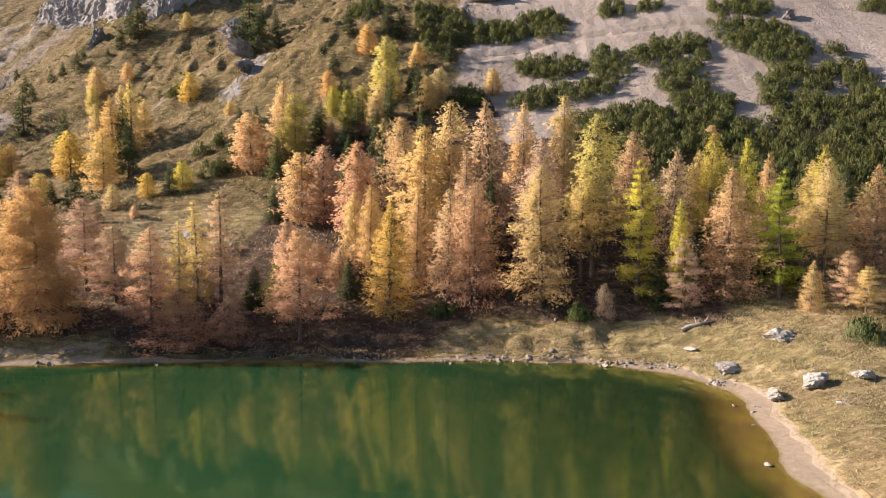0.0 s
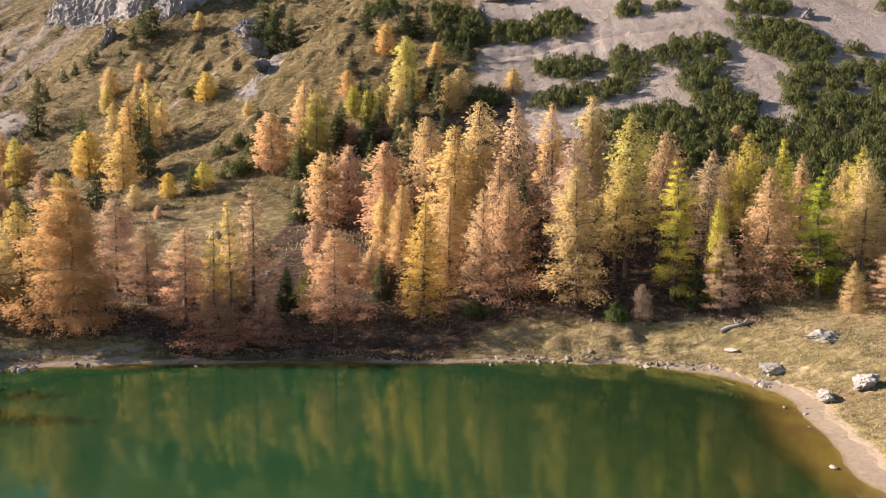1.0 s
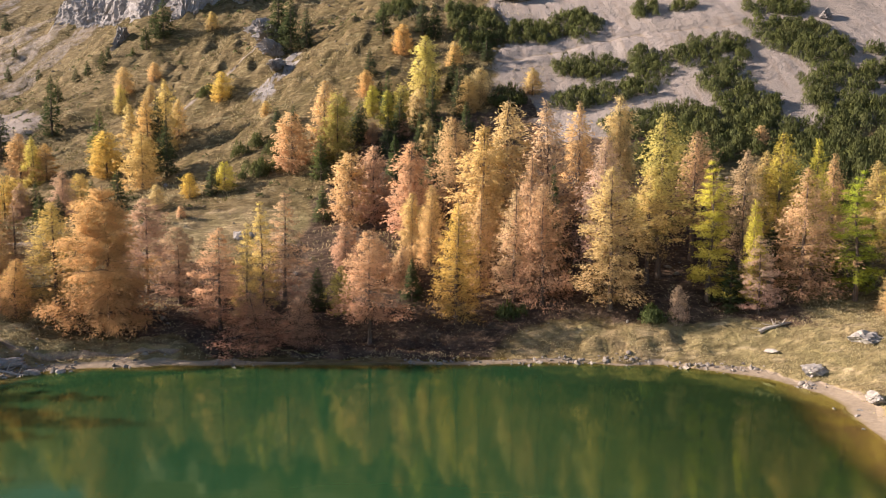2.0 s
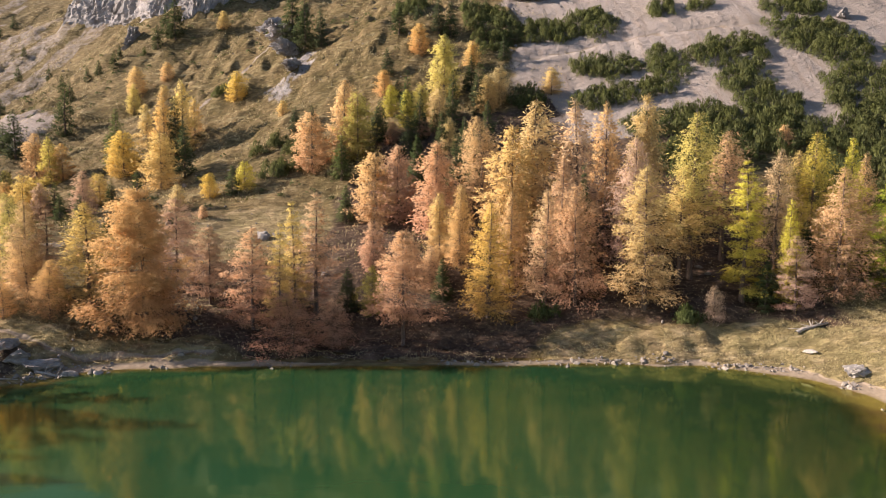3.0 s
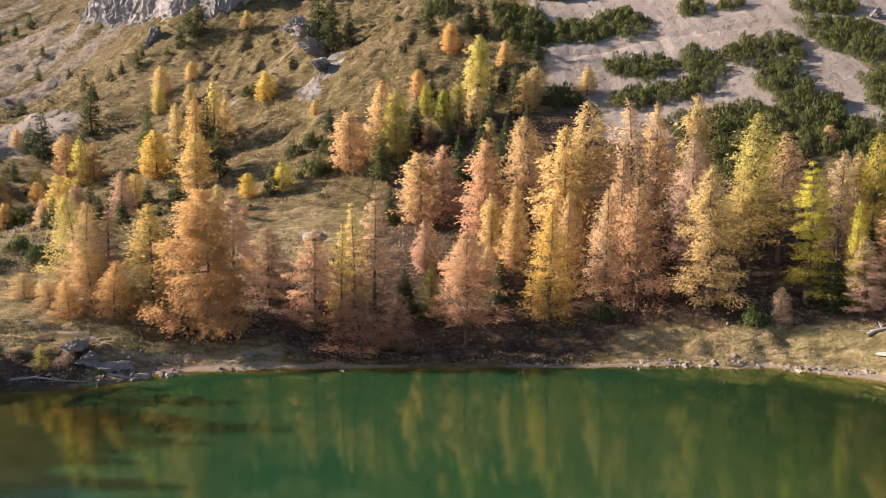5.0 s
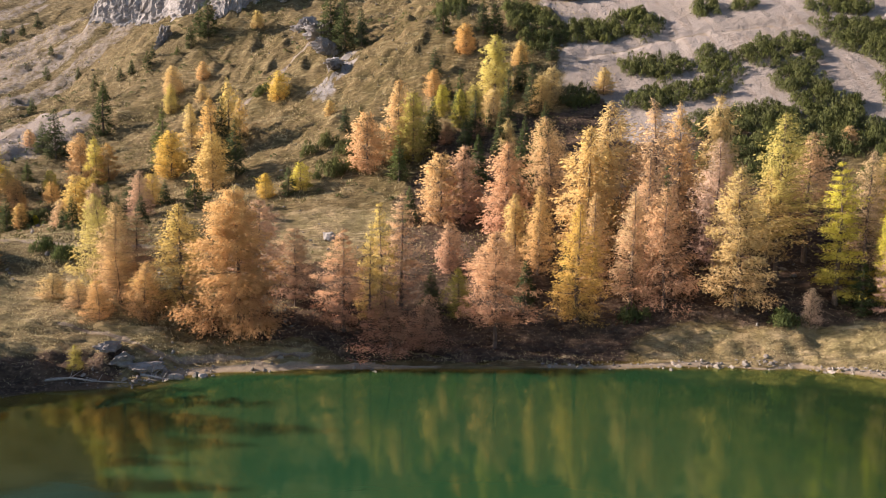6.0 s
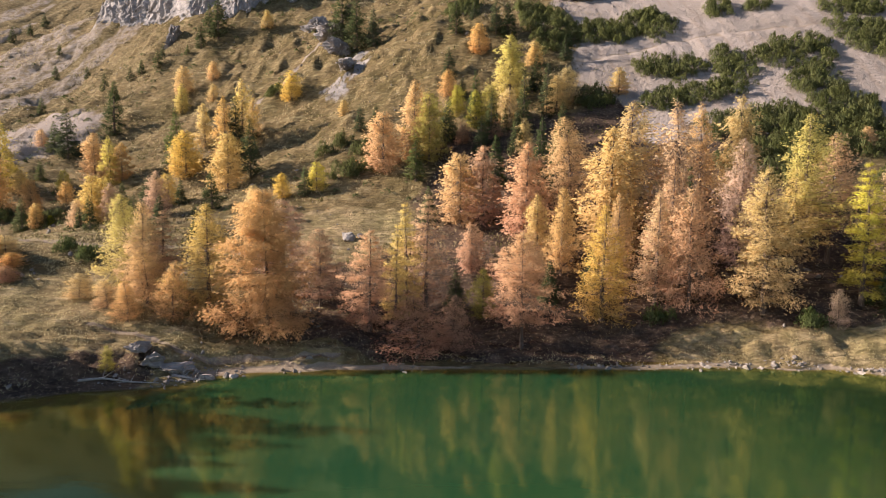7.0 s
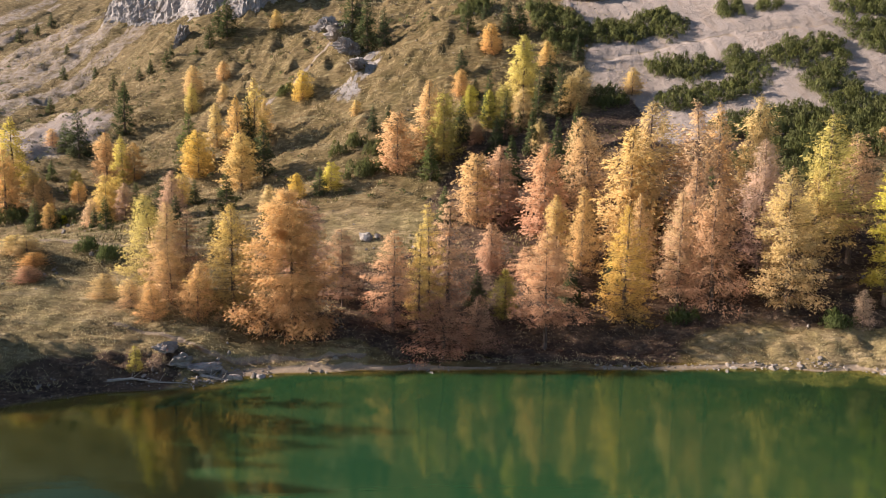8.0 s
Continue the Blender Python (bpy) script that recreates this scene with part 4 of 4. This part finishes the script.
def thicket(x, y, rx, ry, seed, tone="pine", tall=1.0):
    """A mat of dwarf pine: rounded clumps of upright shoots with dark gaps between and an uneven edge."""
    rng = np.random.default_rng(seed)
    n = int(3.2 * rx * ry * 0.62) + 5
    a, r = rng.uniform(0, 2 * np.pi, n), np.sqrt(rng.uniform(0, 1, n))
    rim = 1 + 0.14 * np.sin(2 * a + seed) + 0.12 * np.sin(3 * a + 2 * seed) + 0.10 * np.sin(5 * a + seed)
    px, py = x + rx * r * rim * np.cos(a), y + ry * r * rim * np.sin(a)
    ok = np.ones(n, bool)
    for ox, oy, ow, oh in OPENINGS:
        ok &= np.hypot((px - ox) / ow, (py - oy) / oh) > 0.95 + 0.35 * (fbm(px, py, 0.3, 17) - 0.5)
    px, py, r = px[ok], py[ok], r[ok]
    n = len(px)
    wide = rng.uniform(0.8, 1.6, n) * np.where(r > 0.85, 0.75, 1.0)
    hgt = 1.18 * tall * (0.5 + wide) * rng.uniform(0.85, 1.35, n)
    z = ground_height(px, py)
    base = new("dwarf_pine_thicket")
    base.location = (x, y, float(ground_height(x, y)))
    for k in range(n):
        ob = new("pine_clump", CLUMPS[rng.integers(len(CLUMPS))])
        ob.parent = base
        ob.matrix_local = pose(px[k] - x, py[k] - y, z[k] - base.location.z - 0.05, 0, 0, rng.uniform(0, 360)) @ Matrix.Diagonal((wide[k], wide[k], hgt[k], 1))
        ob.material_slots[0].link = "OBJECT"
        ob.material_slots[0].material = NEEDLES[tone]
    return base


for i, (x, y, rx, ry) in enumerate(THICKETS):
    big = rx * ry > 60
    tagged(thicket(x, y, rx * 1.06, ry * 1.06, 100 + i), "wide dark green dwarf pine thicket on pale scree" if big else "rounded dark green dwarf pine bush on pale scree", "bush", "dwarf pines on the scree")


for i, (x, y, r) in enumerate([(-57.3, 147.5, 4.0), (-49.7, 144.0, 2.6), (-52.6, 137.0, 5.6), (-81.4, 182.5, 2.2), (-126.6, 143.0, 4.5), (-140.7, 149.0, 4.0)]):
    tagged(thicket(x, y, r, 1.9, 140 + i, "pine", 1.1), "low green dwarf pine bush in the dry meadow", "bush", "dwarf pines in the meadow")
for i, (x, y, r) in enumerate([(19.4, 79.3, 1.9), (48.2, 65.4, 1.9), (-88.9, 92.5, 1.4), (-84.2, 90.5, 1.2), (-0.2, 84.0, 1.8)]):
    tagged(thicket(x, y, r, 1.1, 160 + i, "mid", 0.85), "small green conifer shrub on the lake bank", "bush", "shrubs on the bank")


def shrub_scatter():
    """Many low dark shrubs over the far slope in one mesh."""
    rng = np.random.default_rng(77)
    x, y = rng.uniform(-250, 0, 900), rng.uniform(125, 320, 900)
    ok = (x > -45 - 0.78 * y) & (fbm(x, y, 0.035, 33) > 0.5) & (scree_cover(x, y) < 0.1)
    x, y = x[ok], y[ok]
    r = rng.uniform(0.3, 1.0, len(x))
    m = 16
    way = rng.normal(0, 1, (len(x), m, 3))
    way[..., 2] = np.abs(way[..., 2])
    way /= np.linalg.norm(way, axis=2)[..., None]
    c = np.stack([x, y, ground_height(x, y)], -1)[:, None] + way * r[:, None, None]
    v, f = tufts(c.reshape(-1, 3), way.reshape(-1, 3), rng, 0.45, 0.25, 3, 0.0, 0.5)
    f, normals = outward(v, f, np.repeat(way.reshape(-1, 3), 7, 0), rng, 0.6)
    ob = mesh_object("slope_shrubs", v, f, NEEDLES["mid"])
    ob.data.normals_split_custom_set_from_vertices(normals.tolist())
    return tagged(ob, "low dark shrubs dotted over the mountain slope", "shrubs", kind="stuff")


shrub_scatter()


# ---- rocks ----
def rock_mesh(seed, size, detail=3, facet=0.35, strata=0.0):
    rng = np.random.default_rng(seed)
    bm = bmesh.new()
    bmesh.ops.create_icosphere(bm, subdivisions=detail, radius=1)
    off = Vector(rng.uniform(-50, 50, 3))
    cuts = [(Vector(rng.normal(0, 1, 3)).normalized(), rng.uniform(0.40, 0.76)) for _ in range(15)]
    for v in bm.verts:
        p = v.co.copy()
        for nrm, k in cuts:
            over = p.dot(nrm) - k
            if over > 0:
                p -= nrm * over * 0.96
        q = p * 1.9 + off
        near = noise.voronoi(q)[0]
        p *= 1 + facet * (noise.fractal(p * 1.6 + off, 1.0, 2.0, 4) * 0.5) + 0.30 * (near[1] - near[0]) - 0.05 + 0.07 * noise.noise(p * 7 + off)
        if strata:
            near = noise.voronoi(Vector((p.x * 5.5, p.y * 5.5, p.z * 2.2)) + off)[0]
            small = noise.voronoi(Vector((p.x * 13, p.y * 13, p.z * 6)) + off)[0]
            p += Vector((p.x, p.y, 0.25 * p.z)) * strata * (0.75 * (near[1] - near[0]) + 0.40 * (small[1] - small[0]) + 0.12 * noise.ridged_multi_fractal(Vector((p.x * 3.2, p.y * 3.2, p.z * 1.1)) + off, 1.0, 2.0, 4, 1.0, 2.0) - 0.2)
        v.co = Vector((p.x * size[0] * 0.66, p.y * size[1] * 0.66, p.z * size[2] * 0.75 + size[2] * 0.28))
    me = bpy.data.meshes.new("rock")
    bm.to_mesh(me)
    bm.free()
    return me


def rock(name, x, y, size, seed, label, turn=0.0, material=None, detail=3, sink=0.0, strata=0.0, group="pale rocks round the lake"):
    me = rock_mesh(seed, size, detail, 0.35, strata)
    me.materials.append(material or LIMESTONE)
    ob = new(name, me)
    z = max(float(ground_height(x, y)), -0.15)
    ob.matrix_world = pose(x, y, z - sink - 0.05 * size[2], 0, 0, turn)
    return tagged(ob, label, "rock", group)


rock("boulder", 38.4, 59.5, (2.7, 1.9, 1.55), 1, "large pale limestone boulder on the grassy bank", 12, None, 4, 0.0, 0.55)
rock("boulder", 40.1, 69.6, (2.9, 1.9, 1.5), 2, "rounded pale limestone boulder in dry grass", -10, None, 4, 0.0, 0.55)
rock("boulder", 33.2, 67.4, (2.2, 1.6, 1.3), 3, "angular pale boulder at the edge of the beach", 30, None, 4, 0.0, 0.55)
rock("boulder", 34.2, 58.8, (2.1, 1.5, 1.2), 4, "pale boulder half sunk in the beach", 55, None, 4, 0.0, 0.55)
rock("boulder", 42.9, 59.0, (2.0, 1.5, 0.9), 5, "low pale boulder in dry grass", 5, None, 4, 0.0, 0.55)
rock("boulder", 31.2, 72.7, (1.8, 1.4, 0.6), 6, "flat pale rock in the bank", 0)
rock("stone", 25.9, 45.0, (0.75, 0.5, 0.35), 7, "small pale stone standing in shallow water", 0)
rock("stone", 30.6, 56.2, (0.8, 0.4, 0.22), 8, "flat pale stone at the waterline", 20)
rock("stone", 31.6, 57.3, (0.7, 0.4, 0.2), 9, "flat pale stone at the waterline", -10)
rock("stone", 29.8, 58.4, (0.45, 0.3, 0.25), 10, "small pale stone standing in shallow water", 0)
rock("stone", 29.0, 53.2, (0.45, 0.3, 0.2), 11, "small pale stone standing in shallow water", 0)
rock("boulder", -64.2, 68.6, (3.0, 2.0, 1.7), 12, "grey jagged boulder on the bank", 15, LEDGE, 4, 0.1, 0.5)
rock("boulder", -66.0, 69.4, (2.2, 1.6, 1.3), 13, "grey jagged boulder on the bank", 70, LEDGE, 4, 0.1, 0.5)
rock("boulder", -61.6, 68.6, (4.0, 2.0, 1.5), 18, "low grey jagged boulder on the bank", 35, LEDGE, 4, 0.1, 0.5)
rock("boulder", -57.7, 68.2, (2.0, 1.3, 0.9), 14, "pale boulder at the waterline", 0, LEDGE)
rock("boulder", -55.0, 68.9, (1.4, 1.0, 0.6), 15, "low pale boulder at the waterline", 40)
rock("boulder", -48.4, 112.4, (2.9, 2.0, 1.5), 16, "pale boulder lying in the meadow clearing", 8)
rock("boulder", -46.2, 113.4, (1.7, 1.4, 0.9), 17, "pale boulder lying in the meadow clearing", 60)


def fallen_log(points, radius, label):
    """A bleached trunk lying on the bank with broken branch stubs."""
    p = np.array([(x, y, max(float(ground_height(x, y)), 0.0) + radius * 0.7) for x, y in points])
    n = len(p)
    body = new("fallen_log")
    body.location = p[0]
    stem = tube(p - p[0], radius * np.linspace(1.2, 0.35, n), 7)
    mesh_object("trunk", *stem, DEADWOOD, body, True)
    rng = np.random.default_rng(8)
    for k in range(7):
        a = p[rng.integers(1, n - 1)] - p[0]
        way = rng.normal(0, 1, 3) * (0.8, 0.8, 0.3) + (0, 0, 0.35)
        mesh_object("branch_stub", *tube([a, a + way * 0.6, a + way * 1.1], radius * np.array([0.4, 0.25, 0.08]), 4), DEADWOOD, body, True)
    return tagged(body, label, "log", "driftwood and fallen logs")


fallen_log([(31.2, 75.7), (32.2, 75.9), (33.3, 75.9), (34.4, 76.2), (35.6, 76.3)], 0.26, "bleached fallen log lying on the grassy bank")
fallen_log([(-61.4, 67.6), (-60.2, 67.4), (-58.9, 67.5), (-57.7, 67.4)], 0.17, "bleached driftwood log lying at the waterline")
fallen_log([(-70.4, 64.8), (-68.0, 65.2), (-65.0, 65.3), (-62.0, 65.6)], 0.14, "long weathered driftwood log on the shaded shore")
fallen_log([(37.4, 54.3), (37.6, 53.7), (37.9, 53.0)], 0.1, "short bleached piece of driftwood in the grass")


def scatter_stones(name, points, sizes, seed, label):
    """Many small stones in one mesh."""
    rng = np.random.default_rng(seed)
    shapes = [rock_mesh(200 + k, (1, 0.8, 0.6), 1) for k in range(5)]
    data = []
    for me in shapes:
        v = np.array([q.co for q in me.vertices])
        data.append((v, [tuple(p.vertices) for p in me.polygons]))
    pieces = []
    for (x, y, z), s in zip(points, sizes):
        v, f = data[rng.integers(5)]
        a = rng.uniform(0, 6.28)
        r = np.array([[np.cos(a), -np.sin(a), 0], [np.sin(a), np.cos(a), 0], [0, 0, 1]])
        pieces.append(((v * s * rng.uniform(0.7, 1.3, 3)) @ r.T + (x, y, z), f))
    v, f = join(pieces)
    return tagged(mesh_object(name, v, f, STONE), label, "stones", kind="stuff")


rng = np.random.default_rng(3)
along = spline([p for p in SHORE if p[1] > 52], 30, False)
pick = along[rng.integers(0, len(along), 1300)] + rng.normal(0, 0.8, (1300, 2)) + (0, 0.45)
keep = (np.abs(pick[:, 0] + 24) > 9) & (pick[:, 1] > 64) & (fbm(pick[:, 0], pick[:, 1], 0.25, 15) > 0.44)
pick = pick[keep]
west = np.c_[rng.uniform(-84, -56, 260), rng.uniform(58, 73, 260)]
off_shore = shore_distance(west[:, 0], west[:, 1])
pick = np.concatenate([pick, west[(off_shore > -0.3) & (off_shore < 5) & (fbm(west[:, 0], west[:, 1], 0.3, 16) > 0.42)]])
zz = np.maximum(ground_height(pick[:, 0], pick[:, 1]), -0.1)
scatter_stones("shore_stones", np.c_[pick, zz], np.clip(rng.lognormal(-1.4, 0.6, len(pick)), 0.08, 1.0), 4, "pale stones lining the waterline of the lake")
sx, sy = rng.uniform(-230, 100, 2600), rng.uniform(78, 300, 2600)
ok = (fbm(sx, sy, 0.05, 91) > 0.5) & (sx > -40 - 0.75 * sy)
zz = ground_height(sx[ok], sy[ok])
scatter_stones("slope_stones", np.c_[sx[ok], sy[ok], zz], np.clip(rng.lognormal(-0.8, 0.5, ok.sum()), 0.15, 1.6), 5, "grey stones scattered over the mountain slope")

# crags high on the slope: place, size and turn
CRAGS = [(-135, 237, 6, 5, 8, 30), (-76, 222, 8, 6, 6, 0), (-67, 203, 6, 8, 8, 40), (-63, 192, 5, 8, 5, 70), (-59, 181, 4, 6, 3, 20),
         (95.5, 169, 4, 3, 3, 0), (16, 203, 9, 6, 4, 0), (-92, 246, 7, 5, 5, 10)]
for i, (x, y, sx_, sy_, sz_, turn) in enumerate(CRAGS):
    rock("rock_outcrop", x, y, (sx_, sy_, sz_), 40 + i, "jagged grey limestone crag rising from the slope", turn, CLIFF, 5, 0.16 * sz_, 1.0, "crags on the slope")


def build_cliff():
    """A grooved rock face along the foot of the upper mountain."""
    foot = spline([(-205, 292), (-192, 286), (-180, 279), (-168.6, 277), (-154, 270), (-143, 258), (-132, 244), (-122, 241), (-112, 236), (-105, 239), (-96, 243), (-88, 252)], 18, False)
    step = np.gradient(foot, axis=0)
    step /= np.linalg.norm(step, axis=1)[:, None]
    out_x, out_y = step[:, 1], -step[:, 0]
    rows = np.r_[np.linspace(0, 1, 34), np.linspace(1.05, 1.4, 6)]
    run = np.arange(len(foot)) * 0.75
    tall = 13 + 9 * fbm(run, 0 * run, 0.05, 3) + 5 * (fbm(run, 0 * run, 0.3, 4) - 0.5)
    taper = smooth(0, 14, run) * smooth(run[-1], run[-1] - 12, run)
    verts = []
    for v in rows:
        wall, back = min(v, 1.0), max(v - 1.0, 0) * 40
        h = tall * taper * wall + back * 0.35
        groove = 4.0 * (fbm(run, run * 0 + wall * 3, 0.16, 7, 4) - 0.5) + 2.0 * np.abs(fbm(run + 2 * wall, run * 0 + wall * 4, 0.4, 9, 3) - 0.5) * 2 + 1.6 * (fbm(run, run * 0 + wall * 20, 0.9, 11, 3) - 0.5)
        ledge = 2.6 * (fbm(run * 0.3, run * 0 + wall * 9, 0.5, 13, 3) - 0.5)
        push = (groove + ledge) * smooth(0, 0.15, v + 0.05) - wall * 5.0 - back
        x, y = foot[:, 0] + out_x * push, foot[:, 1] + out_y * push
        verts.append(np.c_[x, y, land_height(foot[:, 0], foot[:, 1]) - 2.5 + h])
    n = len(foot)
    i = (np.arange(len(rows) - 1)[:, None] * n + np.arange(n - 1)).ravel()
    ob = mesh_object("rock_cliff", np.concatenate(verts), np.c_[i, i + 1, i + n + 1, i + n], CLIFF)
    return tagged(ob, "pale grey grooved limestone cliff above the meadow slope", "cliff")


build_cliff()


# ---- grass ----
def grass_field(name, n, box, seed, size, tone, label, mask):
    """Tussocks of dry grass standing on the slope."""
    rng = np.random.default_rng(seed)
    x, y = rng.uniform(box[0], box[1], n), rng.uniform(box[2], box[3], n)
    ok = mask(x, y) > rng.uniform(0, 1, n)
    x, y = x[ok], y[ok]
    c = np.c_[x, y, ground_height(x, y) - 0.03]
    ways = np.zeros(c.shape)
    ways[:, 2] = 1.6
    v, f = tufts(c, ways, rng, size, size * 0.2, 3, 0.0, 0.7)
    up = np.zeros(v.shape) + (0, -0.3, 1)
    f, normals = outward(v, f, up, rng, 0.6)
    ob = mesh_object(name, v, f, NEEDLES[tone])
    ob.data.normals_split_custom_set_from_vertices(normals.tolist())
    return tagged(ob, label, "grass", kind="stuff")


grass_field("bank_grass", 330000, (-112, 62, 40, 112), 61, 0.24, "grass", "tufts of dry tan grass on the lake bank",
            lambda x, y: smooth(1.0, 3, shore_distance(x, y)) * (0.12 + 0.55 * smooth(0.48, 0.60, fbm(x * 0.35, y, 0.5, 71))) * (1 - 0.88 * smooth(-50, -42, x) * smooth(40, 30, x) * smooth(3, 6, shore_distance(x, y))))
grass_field("slope_grass", 60000, (-260, 20, 100, 320), 62, 0.6, "grass", "tussocks of dry grass on the mountain slope",
            lambda x, y: smooth(0.45, 0.62, fbm(x, y, 0.16, 72)) * (x > -45 - 0.78 * y))
grass_field("slope_heath", 40000, (-260, 10, 100, 320), 63, 0.75, "shrub", "low olive heath shrubs on the mountain slope",
            lambda x, y: smooth(0.52, 0.66, fbm(x, y, 0.1, 73)) * (x > -45 - 0.78 * y))
